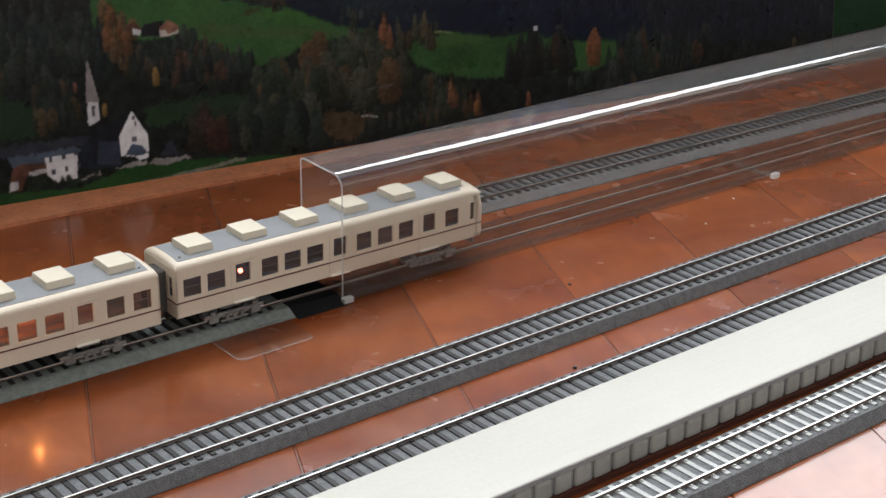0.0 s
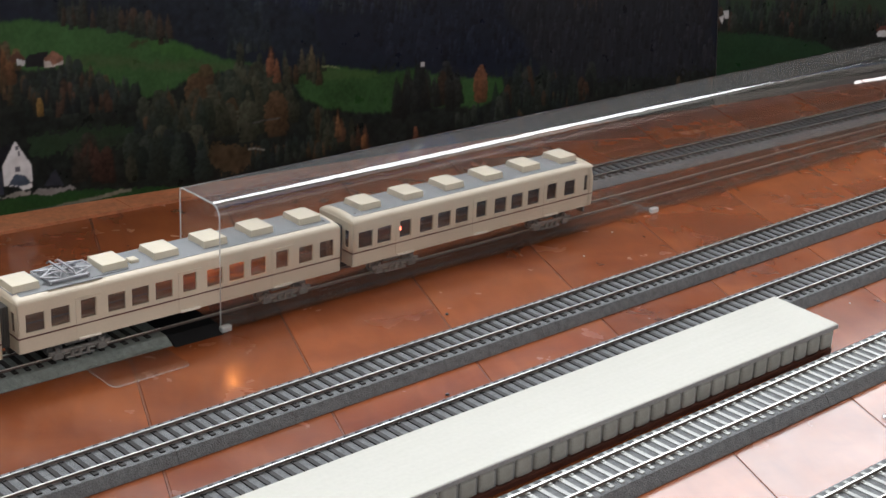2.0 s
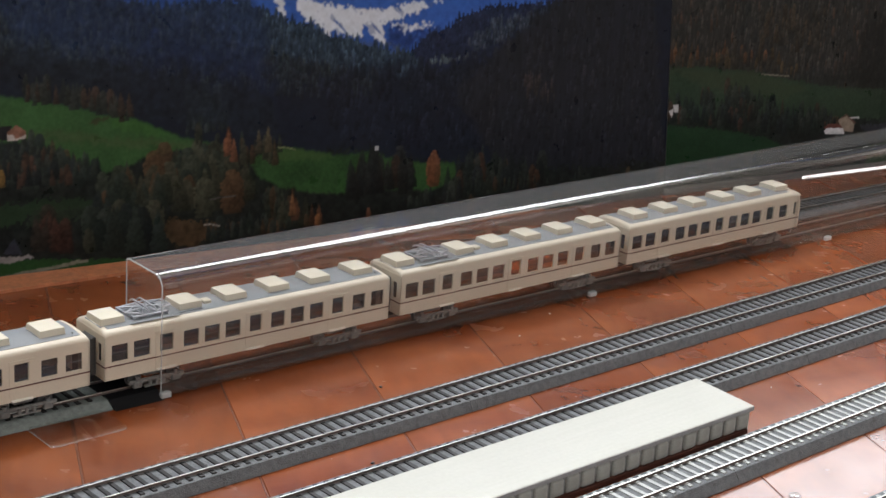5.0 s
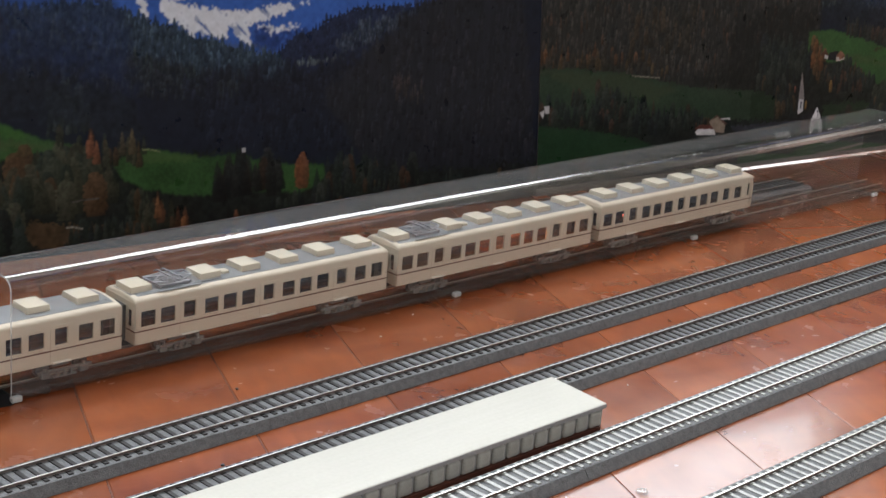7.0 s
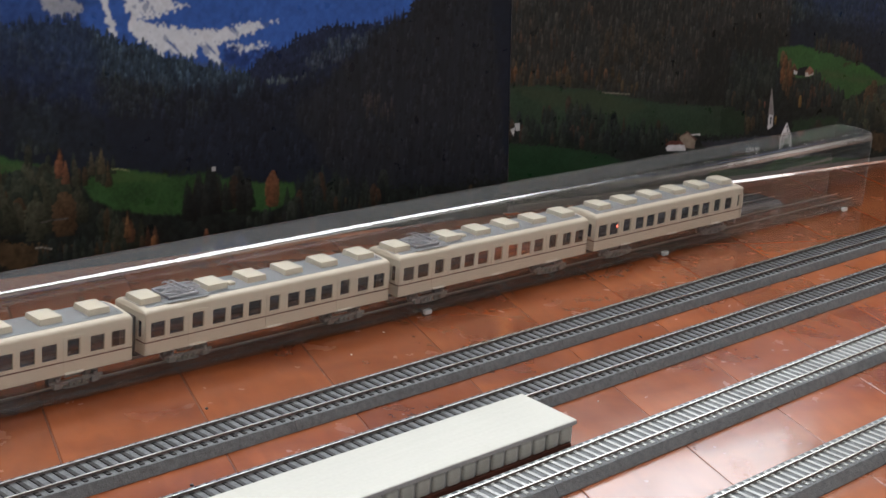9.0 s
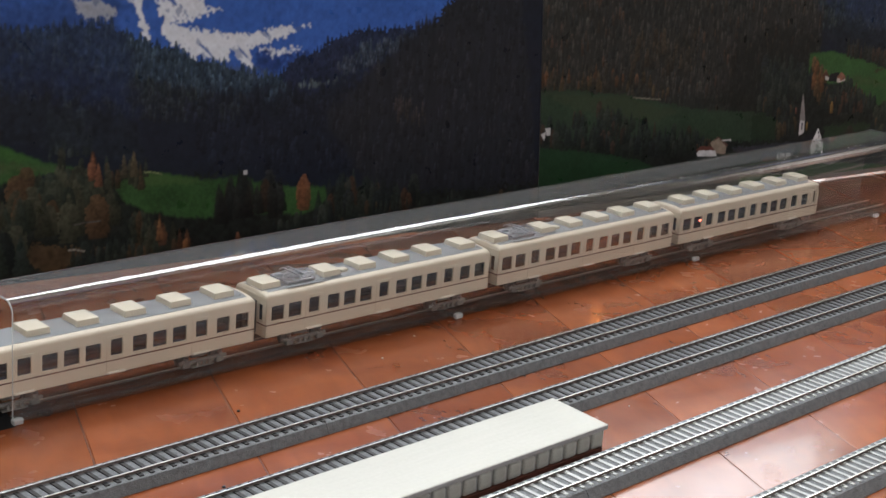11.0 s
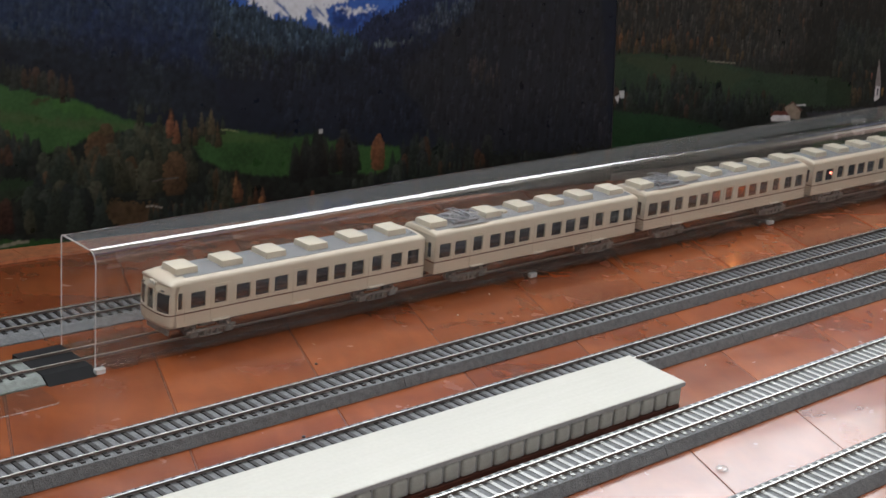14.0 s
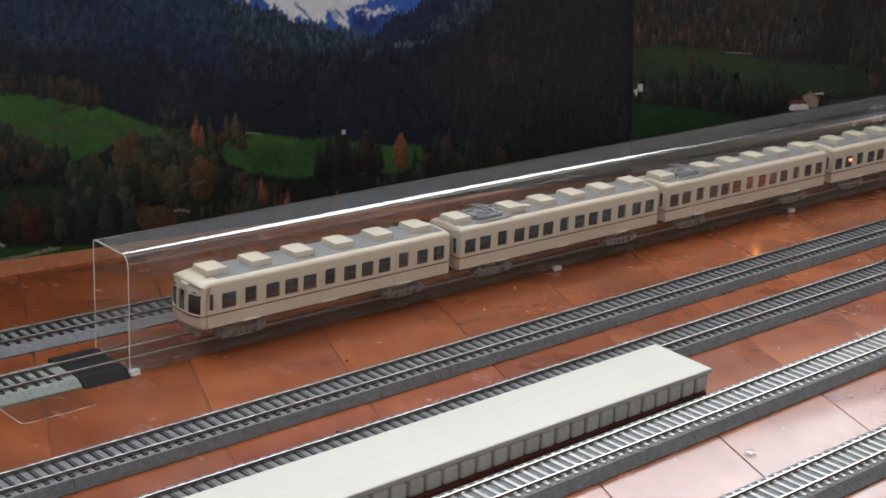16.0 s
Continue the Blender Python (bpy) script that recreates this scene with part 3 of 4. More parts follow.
    wood([(0.644, 0.124), (0.988, 0.131), (0.993, 0.04), (0.663, 0.068)], 500, .012, [ink(27, 31, 43), ink(23, 27, 38)])
    dark_hill = [(0.868, 0.173), (0.909, 0.197), (0.97, 0.236), (1.001, 0.024), (0.816, 0.042), (0.772, 0.107), (0.816, 0.141)]
    blend(softened(inside(dark_hill, .01), 4), ink(33, 35, 42), streak, .35)
    wood(dark_hill, 380, .013, [ink(33, 35, 42), ink(30, 32, 39), ink(37, 38, 43)], slim=(.10, .2))
    wood([(0.839, 0.112), (0.874, 0.109), (0.874, 0.093), (0.845, 0.09)], 16, .012, [ink(50, 46, 46)], slim=(.10, .16))
    # the brown wooded mountainside
    brown_hill = [(-0.002, 0.216), (0.205, 0.234), (0.31, 0.212), (0.373, 0.171), (0.373, 0.125), (0.371, 0.09), (0.34, 0.045), (0.279, 0.066), (0.168, 0.085), (0.066, 0.102), (0.001, 0.108), (-0.016, 0.157)]
    fill(inside(brown_hill, .006), ink(42, 42, 41), streak * .7 + n_mid * .3, .5)
    wood(brown_hill, 1300, .011, [ink(45, 45, 44), ink(55, 54, 51), ink(38, 40, 41)], [ink(78, 62, 52), ink(68, 60, 52)], .10, (.12, .2))
    wood([(0.001, 0.118), (0.072, 0.12), (0.122, 0.109), (0.167, 0.1), (0.153, 0.092), (0.066, 0.103), (0.001, 0.106)], 60, .012, [ink(44, 42, 38)], [ink(92, 66, 48), ink(78, 66, 48)], .45)
    wood([(0.106, 0.152), (0.195, 0.149), (0.197, 0.111), (0.108, 0.115)], 40, .014, [ink(48, 46, 42)], [ink(66, 58, 48)], .4)
    blend(softened(inside([(0.175, 0.089), (0.37, 0.107), (0.366, 0.043), (0.316, 0.029), (0.296, 0.07), (0.214, 0.079)], .02), 5) * .85, ink(30, 31, 31), n_fine, .6)
    wood([(0.198, 0.088), (0.328, 0.092), (0.336, 0.048), (0.306, 0.047), (0.296, 0.071)], 90, .012, [ink(30, 32, 31), ink(36, 37, 34)])
    fill(inside([(0.283, 0.116), (0.362, 0.103), (0.369, 0.091), (0.454, 0.067), (0.478, 0.05), (0.51, 0.001), (0.454, 0.006), (0.389, 0.018), (0.364, 0.051), (0.341, 0.043), (0.311, 0.043), (0.277, 0.063)], .01), ink(29, 32, 31), n_fine, .7)
    blend(softened(inside([(.24, .13), (.30, .16), (.37, .15), (.372, .10), (.36, .06), (.24, .06)], .02), 8) * .6, ink(22, 24, 24), n_fine, .6)
    blend(softened(inside([(0.37, 0.182), (0.4, 0.165), (0.465, 0.153), (0.606, 0.121), (0.595, 0.208), (0.367, 0.211)], .03), 14) * .55, ink(32, 46, 80), n_fine, .6)
    blend(softened(inside([(0.375, 0.142), (0.409, 0.162), (0.465, 0.148), (0.607, 0.114), (0.611, 0.082), (0.468, 0.117), (0.412, 0.129)], .01), 3) * .8, ink(28, 34, 44), n_fine, .6)
    # everything below the woods, then the meadows on it
    fill(inside([(0.388, 0.062), (0.495, 0.071), (0.595, 0.076), (0.736, 0.055), (0.88, 0.034), (1.0, 0.034), (1.004, -0.034), (0.408, -0.027), (0.33, -0.017)], .012), ink(30, 33, 32), n_fine, .7)
    fill(inside([(-0.021, 0.072), (0.14, 0.054), (0.298, 0.042), (0.403, 0.034), (0.39, -0.019), (-0.019, 0.005)], .01), ink(30, 33, 32), n_fine, .7)
    grass = n_mid * .45 + n_big * .35 + n_tiny * .2
    bright, dull = ink(52, 84, 47), ink(44, 60, 46)
    top_meadow = [(0.357, 0.128), (0.392, 0.129), (0.415, 0.124), (0.435, 0.12), (0.455, 0.115), (0.475, 0.109), (0.494, 0.106), (0.518, 0.094), (0.533, 0.088), (0.561, 0.081), (0.553, 0.08), (0.531, 0.08), (0.5, 0.075), (0.478, 0.067), (0.465, 0.068), (0.453, 0.075), (0.429, 0.086), (0.413, 0.095), (0.39, 0.095), (0.356, 0.105)]
    blend(softened(inside(top_meadow, .003)), bright, grass, .55)
    blend(softened(inside([(0.39, 0.101), (0.438, 0.1), (0.471, 0.093), (0.54, 0.083), (0.553, 0.08), (0.496, 0.084), (0.454, 0.09), (0.413, 0.097)], .006), 4) * .55, ink(70, 78, 52), n_fine, .3)
    blend(softened(inside([(0.475, 0.108), (0.494, 0.105), (0.522, 0.091), (0.505, 0.09), (0.479, 0.1)], .006), 4) * .6, ink(56, 96, 44), n_fine, .3)
    blend(softened(inside([(0.459, 0.104), (0.468, 0.107), (0.475, 0.108), (0.474, 0.106), (0.465, 0.103)], .003), 1) * .8, ink(58, 52, 36))
    second = [(0.586, 0.067), (0.595, 0.071), (0.612, 0.075), (0.624, 0.074), (0.644, 0.069), (0.663, 0.064), (0.694, 0.065), (0.705, 0.06), (0.736, 0.054), (0.772, 0.049), (0.775, 0.038), (0.753, 0.028), (0.684, 0.035), (0.663, 0.034), (0.633, 0.039), (0.609, 0.045), (0.592, 0.055)]
    blend(softened(inside(second, .003)), bright * .82, grass, .7)
    blend(softened(inside([(0.595, 0.07), (0.612, 0.074), (0.634, 0.071), (0.663, 0.063), (0.634, 0.063), (0.605, 0.065)], .004), 3) * .5, ink(66, 88, 48))
    fill(inside([(-0.005, 0.108), (0.031, 0.108), (0.066, 0.104), (0.108, 0.099), (0.175, 0.085), (0.214, 0.079), (0.3, 0.069), (0.296, 0.044), (0.257, 0.044), (0.177, 0.053), (-0.004, 0.065)], .004), dull, grass, .5)
    blend(softened(inside([(0.001, 0.107), (0.108, 0.098), (0.176, 0.079), (0.139, 0.073), (0.039, 0.09)], .006), 5) * .5, ink(56, 64, 46))
    fill(inside([(-0.007, 0.059), (0.04, 0.053), (0.089, 0.044), (0.133, 0.034), (0.149, 0.026), (0.069, 0.021), (-0.006, 0.019)], .004), ink(32, 56, 37), grass, .5)
    fill(inside([(0.278, 0.07), (0.303, 0.067), (0.313, 0.062), (0.312, 0.043), (0.3, 0.041), (0.275, 0.044)], .006), ink(34, 50, 36), grass, .6)
    fill(inside([(0.386, 0.051), (0.416, 0.052), (0.478, 0.048), (0.482, 0.041), (0.452, 0.042), (0.419, 0.044), (0.399, 0.037), (0.385, 0.039)], .006), ink(38, 54, 38), grass, .6)
    fill(inside([(0.518, 0.03), (0.552, 0.024), (0.584, 0.019), (0.577, 0.014), (0.556, 0.012), (0.539, 0.004), (0.524, 0.007), (0.513, 0.019)], .006), ink(66, 54, 40), n_fine, .6)
    fill(inside([(0.419, 0.046), (0.452, 0.043), (0.456, 0.045), (0.495, 0.043), (0.49, 0.04), (0.435, 0.035), (0.411, 0.036)], .006), ink(40, 50, 40), n_fine, .5)
    fill(inside([(0.263, 0.01), (0.307, 0.007), (0.337, 0.004), (0.352, 0.008), (0.368, 0.012), (0.412, 0.011), (0.458, 0.006), (0.501, 0.001), (0.508, -0.024), (0.26, -0.015)], .002), ink(36, 64, 34), grass, .6)
    # single trees and groves
    dim, mid = [ink(31, 37, 35), ink(39, 44, 40), ink(28, 32, 34)], [ink(40, 44, 37), ink(48, 49, 40), ink(34, 40, 36)]
    rusty = [ink(84, 58, 44), ink(68, 54, 42), ink(74, 62, 46)]
    wood([(-0.001, 0.073), (0.026, 0.067), (0.039, 0.076), (0.067, 0.078), (0.124, 0.07), (0.143, 0.057), (0.201, 0.047), (0.213, 0.036), (0.141, 0.037), (0.096, 0.044), (-0.001, 0.061)], 130, .016, dim, [ink(62, 48, 42)], .08)
    wood([(0.197, 0.044), (0.216, 0.048), (0.221, 0.036), (0.197, 0.037)], 10, .012, dim, rusty, .4)
    wood([(0.29, 0.112), (0.364, 0.099), (0.365, 0.077), (0.406, 0.071), (0.445, 0.058), (0.348, 0.075), (0.287, 0.084)], 90, .022, dim, [ink(70, 58, 40)], .05)
    wood([(0.286, 0.08), (0.344, 0.072), (0.34, 0.041), (0.311, 0.043), (0.313, 0.062), (0.285, 0.071)], 60, .016, dim, [ink(64, 54, 40)], .15)
    wood([(0.363, 0.109), (0.377, 0.112), (0.384, 0.093), (0.377, 0.08), (0.362, 0.084)], 22, .016, [ink(60, 52, 40)], [ink(98, 68, 46), ink(86, 68, 48)], .8, (.18, .28))
    wood([(0.383, 0.082), (0.407, 0.086), (0.423, 0.086), (0.446, 0.073), (0.453, 0.057), (0.416, 0.057), (0.386, 0.067)], 80, .014, dim, [ink(62, 52, 40)], .1)
    wood([(0.422, 0.03), (0.442, 0.023), (0.446, 0.011), (0.417, 0.015)], 16, .020, [ink(44, 40, 36)], [ink(66, 46, 40)], .7, (.22, .3))
    wood([(0.388, 0.068), (0.429, 0.08), (0.449, 0.075), (0.474, 0.062), (0.436, 0.058)], 50, .014, dim, [ink(70, 52, 42)], .2)
    wood([(0.415, 0.131), (0.451, 0.121), (0.494, 0.107), (0.492, 0.105), (0.455, 0.114), (0.415, 0.123)], 36, .015, [ink(38, 42, 40), ink(43, 46, 42)], [ink(62, 50, 42)], .25)
    wood([(0.544, 0.079), (0.605, 0.072), (0.614, 0.075), (0.609, 0.061), (0.548, 0.062)], 22, .018, mid, rusty, .35, (.12, .2))
    wood([(0.46, 0.037), (0.487, 0.047), (0.513, 0.057), (0.549, 0.059), (0.576, 0.05), (0.594, 0.034), (0.575, 0.026), (0.53, 0.031), (0.477, 0.028)], 60, .030, mid, [ink(76, 58, 42)], .12, (.2, .3))
    wood([(0.452, 0.011), (0.459, 0.027), (0.494, 0.022), (0.511, 0.015), (0.51, 0.002)], 34, .030, dim + mid, (), 0, (.2, .3))
    wood([(0.546, 0.008), (0.565, 0.015), (0.603, 0.014), (0.637, 0.009), (0.603, 0.005), (0.551, 0.003)], 36, .014, dim, [ink(72, 56, 40)], .1)
    wood([(0.589, 0.03), (0.604, 0.031), (0.637, 0.015), (0.652, 0.007), (0.613, 0.012)], 26, .017, mid, rusty, .25)
    wood([(0.679, 0.035), (0.694, 0.041), (0.726, 0.035), (0.731, 0.027), (0.674, 0.029)], 26, .030, [ink(27, 29, 30), ink(32, 33, 33)], [ink(58, 44, 36)], .12, (.16, .24))
    wood([(0.77, 0.029), (0.792, 0.034), (0.838, 0.03), (0.874, 0.025), (0.85, 0.017), (0.759, 0.016)], 46, .026, dim, [ink(66, 48, 38)], .12, (.15, .24))
    wood([(0.71, 0.021), (0.77, 0.027), (0.85, 0.027), (0.975, 0.022), (0.975, 0.008), (0.737, 0.004)], 60, .012, dim, rusty, .1)
    for (u, v), h, c, round_top in (((0.752, 0.031), .030, ink(92, 60, 44), True), ((0.749, 0.033), .024, ink(92, 60, 42), True), ((0.569, 0.073), .019, ink(92, 60, 44), False), ((0.567, 0.072), .014, ink(92, 60, 44), True),
                                    ((0.573, 0.067), .018, ink(92, 60, 44), False), ((0.69, 0.008), .012, ink(92, 60, 44), True), ((0.644, 0.008), .012, ink(96, 66, 42), True), ((0.622, 0.021), .017, ink(98, 70, 48), False),
                                    ((0.396, 0.064), .013, ink(104, 82, 46), True), ((0.341, 0.067), .007, ink(96, 62, 52), True), ((0.359, 0.049), .009, ink(106, 84, 48), True), ((0.602, 0.072), .020, ink(72, 64, 48), False), ((0.594, 0.072), .018, ink(62, 58, 46), False)):
        tree(u, v, h, h * .2, c, round_top)
    # village
    white, shade, slate, timber = ink(214, 212, 216), ink(96, 94, 104), ink(70, 80, 96), ink(88, 60, 50)
    fill(inside([(0.332, 0.032), (0.347, 0.035), (0.363, 0.032), (0.363, 0.014), (0.334, 0.017)]), ink(34, 38, 46), n_fine, .4)
    fill(inside([(0.348, 0.038), (0.35, 0.041), (0.378, 0.05), (0.367, 0.035), (0.367, 0.015), (0.348, 0.018)]), ink(31, 31, 37), n_fine, .4)
    fill(inside([(0.353, 0.033), (0.366, 0.031), (0.366, 0.015), (0.35, 0.018)]), ink(50, 54, 68), n_fine, .3)
    fill(inside([(0.35, 0.087), (0.351, 0.087), (0.356, 0.059), (0.347, 0.06)]), ink(128, 122, 122), n_fine, .25)
    fill(inside([(0.348, 0.06), (0.355, 0.059), (0.355, 0.047), (0.348, 0.044), (0.347, 0.047)]), white * .78, n_fine, .25)
    fill(inside([(0.35, 0.057), (0.353, 0.057), (0.352, 0.05), (0.35, 0.05)]), shade * .8, n_fine, .3)
    fill(inside([(0.367, 0.034), (0.377, 0.05), (0.387, 0.032), (0.386, 0.017), (0.38, 0.016), (0.377, 0.019), (0.367, 0.021)]), white, n_fine, .15)
    fill(inside([(0.37, 0.021), (0.375, 0.028), (0.382, 0.026), (0.386, 0.02), (0.379, 0.019)]), slate, n_fine, .3)
    for a, w, h in (((0.378, 0.045), .0009, .0013), ((0.379, 0.041), .0008, .0018), ((0.377, 0.031), .0016, .0018)):
        fill((np.abs(U - a[0]) < w) & (np.abs(V - a[1]) < h), shade)
    fill(inside([(0.386, 0.012), (0.388, 0.015), (0.413, 0.014), (0.416, 0.012), (0.4, 0.01)], .002), ink(128, 124, 124), n_fine, .4)
    fill(inside([(0.394, 0.017), (0.402, 0.027), (0.403, 0.027), (0.408, 0.015)]), ink(50, 52, 62), n_fine, .3)
    fill(inside([(0.362, 0.013), (0.375, 0.015), (0.385, 0.015), (0.385, 0.012), (0.37, 0.012)], .002), ink(140, 136, 132), n_fine, .4)
    fill(inside([(0.307, 0.036), (0.329, 0.037), (0.341, 0.029), (0.337, 0.027), (0.313, 0.028)]), slate * 1.1, n_fine, .25)
    fill(inside([(0.316, 0.028), (0.338, 0.028), (0.336, 0.011), (0.322, 0.01), (0.317, 0.016)]), white * .9, n_fine, .2)
    for k in range(3):
        for j in range(2):
            a = (0.32, 0.026)
            fill((np.abs(U - (a[0] + k * .0085 + j * .001)) < .0012) & (np.abs(V - (a[1] - j * .0085 + k * .0008)) < .0016), shade * .5)
    fill(inside([(0.291, 0.034), (0.306, 0.035), (0.317, 0.025), (0.297, 0.024), (0.295, 0.024)]), ink(72, 82, 96), n_fine, .25)
    fill(inside([(0.295, 0.024), (0.301, 0.026), (0.317, 0.024), (0.317, 0.017), (0.304, 0.018), (0.299, 0.009), (0.291, 0.009), (0.293, 0.019)]), timber, n_fine, .6)
    fill(inside([(0.305, 0.02), (0.316, 0.021), (0.317, 0.018), (0.305, 0.017)]) | inside([(0.292, 0.015), (0.297, 0.015), (0.297, 0.01), (0.291, 0.009)]), white * .6, n_fine, .5)
    fill(inside([(0.337, 0.01), (0.352, 0.013), (0.353, 0.011), (0.339, 0.009)], .002), ink(120, 116, 112), n_fine, .4)
    wood([(0.3, 0.013), (0.333, 0.008), (0.348, 0.008), (0.364, 0.008), (0.307, 0.007)], 26, .006, [ink(30, 36, 30)], (), 0, (.4, .6))
    fill(inside([(0.378, 0.105), (0.384, 0.109), (0.389, 0.104), (0.389, 0.101), (0.38, 0.102)]), timber * .8, n_fine, .4)
    fill(inside([(0.383, 0.104), (0.389, 0.102), (0.388, 0.099), (0.383, 0.1)]), white * .75, n_fine, .3)
    fill(inside([(0.389, 0.103), (0.392, 0.106), (0.405, 0.107), (0.401, 0.097), (0.389, 0.098)]), ink(32, 30, 34), n_fine, .4)
    fill(inside([(0.401, 0.102), (0.408, 0.107), (0.415, 0.102), (0.414, 0.097), (0.401, 0.096)]), ink(120, 84, 70), n_fine, .6)
    fill((inside([(0.401, 0.101), (0.406, 0.1), (0.407, 0.097), (0.415, 0.1), (0.414, 0.097), (0.401, 0.096)])), ink(170, 160, 156), n_fine, .5)
    fill(inside([(0.2, 0.037), (0.204, 0.04), (0.226, 0.038), (0.228, 0.032), (0.202, 0.034)]), white * .85, n_fine, .3)
    fill(inside([(0.198, 0.04), (0.206, 0.044), (0.226, 0.042), (0.23, 0.038)]), ink(96, 58, 52), n_fine, .3)
    fill(inside([(0.218, 0.046), (0.229, 0.052), (0.242, 0.043), (0.24, 0.033), (0.228, 0.035)]), ink(132, 118, 106), n_fine, .3)
    fill(inside([(0.221, 0.047), (0.229, 0.052), (0.244, 0.042), (0.241, 0.041), (0.23, 0.05)]), ink(84, 60, 54), n_fine, .3)
    fill(inside([(0.234, 0.048), (0.247, 0.048), (0.248, 0.046), (0.235, 0.047)]), white * .7)
    fill(inside([(0.249, 0.039), (0.298, 0.039), (0.349, 0.038), (0.341, 0.032), (0.258, 0.03)], .003), ink(48, 50, 58), n_fine, .5)
    fill(inside([(0.001, 0.07), (0.007, 0.072), (0.005, 0.064)]) | inside([(0.006, 0.075), (0.012, 0.075), (0.012, 0.068), (0.008, 0.068)]), white * .7, n_fine, .3)
    path = [(0.381, 0.001), (0.393, -0.0), (0.412, 0.002), (0.432, 0.003), (0.448, 0.005), (0.456, 0.005)]
    run = np.interp(U, [p[0] for p in path], [p[1] for p in path])
    fill((np.abs(V - run - .0006 * (n_fine - .5)) < .0013) & (U > path[0][0]) & (U < path[-1][0]), ink(112, 110, 100), n_fine, .5)
    for path, c in (([(0.551, 0.04), (0.562, 0.041), (0.574, 0.041)], ink(70, 68, 66)), ([(0.547, 0.021), (0.554, 0.021), (0.56, 0.019)], ink(120, 118, 112)), ([(0.112, 0.097), (0.13, 0.095), (0.149, 0.093)], ink(104, 100, 92)), ([(0.61, 0.075), (0.618, 0.074), (0.625, 0.072)], ink(96, 104, 72))):
        run = np.interp(U, [p[0] for p in path], [p[1] for p in path])
        fill((np.abs(V - run) < .0007) & (U > path[0][0]) & (U < path[-1][0]), c, n_tiny, .5)
    spot = (0.698, 0.067)
    fill((np.abs(U - spot[0]) < .0022) & (np.abs(V - spot[1]) < .0016) & (n_tiny > .4), ink(170, 170, 172))
    img = np.clip(img * (1 + .10 * (n_tiny[..., None] - .5)), 0.0012, 0.85)
    near = np.pad(img, ((1, 1), (1, 1), (0, 0)), mode="edge")
    return .6 * img + .1 * (near[:-2, 1:-1] + near[2:, 1:-1] + near[1:-1, :-2] + near[1:-1, 2:])


def poster_mesh():
    """A fine sheet that carries the print's colours."""
    cols = paint()
    X, Z = np.meshgrid(US, VS)
    co = np.stack([X, np.zeros_like(X), Z], -1).reshape(-1, 3)
    i = np.arange(PW * PH).reshape(PH, PW)
    quads = np.stack([i[:-1, :-1], i[:-1, 1:], i[1:, 1:], i[1:, :-1]], -1).reshape(-1, 4)
    me = bpy.data.meshes.new("print")
    me.vertices.add(len(co))
    me.vertices.foreach_set("co", co.ravel())
    me.loops.add(quads.size)
    me.loops.foreach_set("vertex_index", quads.ravel().astype(np.int32))
    me.polygons.add(len(quads))
    me.polygons.foreach_set("loop_start", np.arange(0, quads.size, 4, dtype=np.int32))
    me.update(calc_edges=True)
    at = me.color_attributes.new("ink", "FLOAT_COLOR", "POINT")
    at.data.foreach_set("color", np.concatenate([cols.reshape(-1, 3), np.ones((PW * PH, 1))], 1).ravel().astype(np.float32))
    m = material("print", (0.2, 0.2, 0.2), 0.30, spread=0.0, spec=0.13)
    nt = m.node_tree
    a = nt.nodes.new("ShaderNodeAttribute")
    a.attribute_name = "ink"
    nt.links.new(a.outputs["Color"], nt.nodes["Principled BSDF"].inputs["Base Color"])
    me.materials.append(m)
    return me


PRINT = poster_mesh()


def poster(label, x, dz):
    ex = Vector((1, -0.1465, 0)).normalized()
    ez = Vector((0, 0.1044, 1)).normalized()
    ey = ez.cross(ex).normalized()
    ez = ex.cross(ey)
    at = Matrix.Translation((x, wall_y(x), dz)) @ Matrix((ex, ey, ez)).transposed().to_4x4()
    ob = thing("poster", label, "poster", "mountain posters", at=at)
    part("print", PRINT, None, ob, "photo print of a mountain valley")
    part("board", box(0.0005, 0.9995, 0.0006, 0.004, min(0.0, 0.0022 - dz), 0.3175), "dark_grey", ob, "thin dark backing board")
    # added strip stops the window's glare from showing under the board
    if dz > 0.003:
        part("lower_strip", box(0.0005, 0.175, 0.0008, 0.0038, -dz / 1.0054, 0.0022 - dz - 0.0002), "dark_grey", ob, "added dark strip blocking light in the gap at the foot")
    for u in (0.03, 0.97):
        part("foot", box(u - 0.012, u + 0.012, 0.0045, 0.012, -dz / 1.0054, 0.03, 0.0005), "dark_grey", ob, "small dark prop behind the board")


poster("landscape poster of an alpine valley with church and autumn trees", -0.638, 0.001)
poster("landscape poster of a wooded mountainside joined beside its twin", 0.3514, 0.007)


# ---- the train ----
CAR_L, HALF, LOW, EAVE = 0.2072, 0.017, 0.0165, 0.0437
WIN_Z, DOOR_Z = (0.0275, 0.0378), (0.0279, 0.0386)
MID_WINDOWS = ((.0045, .0151), (.0189, .0297), (.0523, .0628), (.0668, .0773), (.0814, .0921), (.1145, .1247), (.1292, .1393), (.1438, .1541), (.1773, .1872), (.1922, .2023))
DOORS = ((.0362, .0450), (.0989, .1073), (.1612, .1697))
ROOF = [(-0.0170, EAVE), (-0.0168, 0.0446), (-0.0161, 0.0455), (-0.0148, 0.0462), (-0.0130, 0.0467), (-0.0124, 0.0468), (-0.0085, 0.0473), (-0.0040, 0.0476), (0.0, 0.0477)]
ROOF = ROOF + [(-y, z) for y, z in ROOF[-2::-1]]


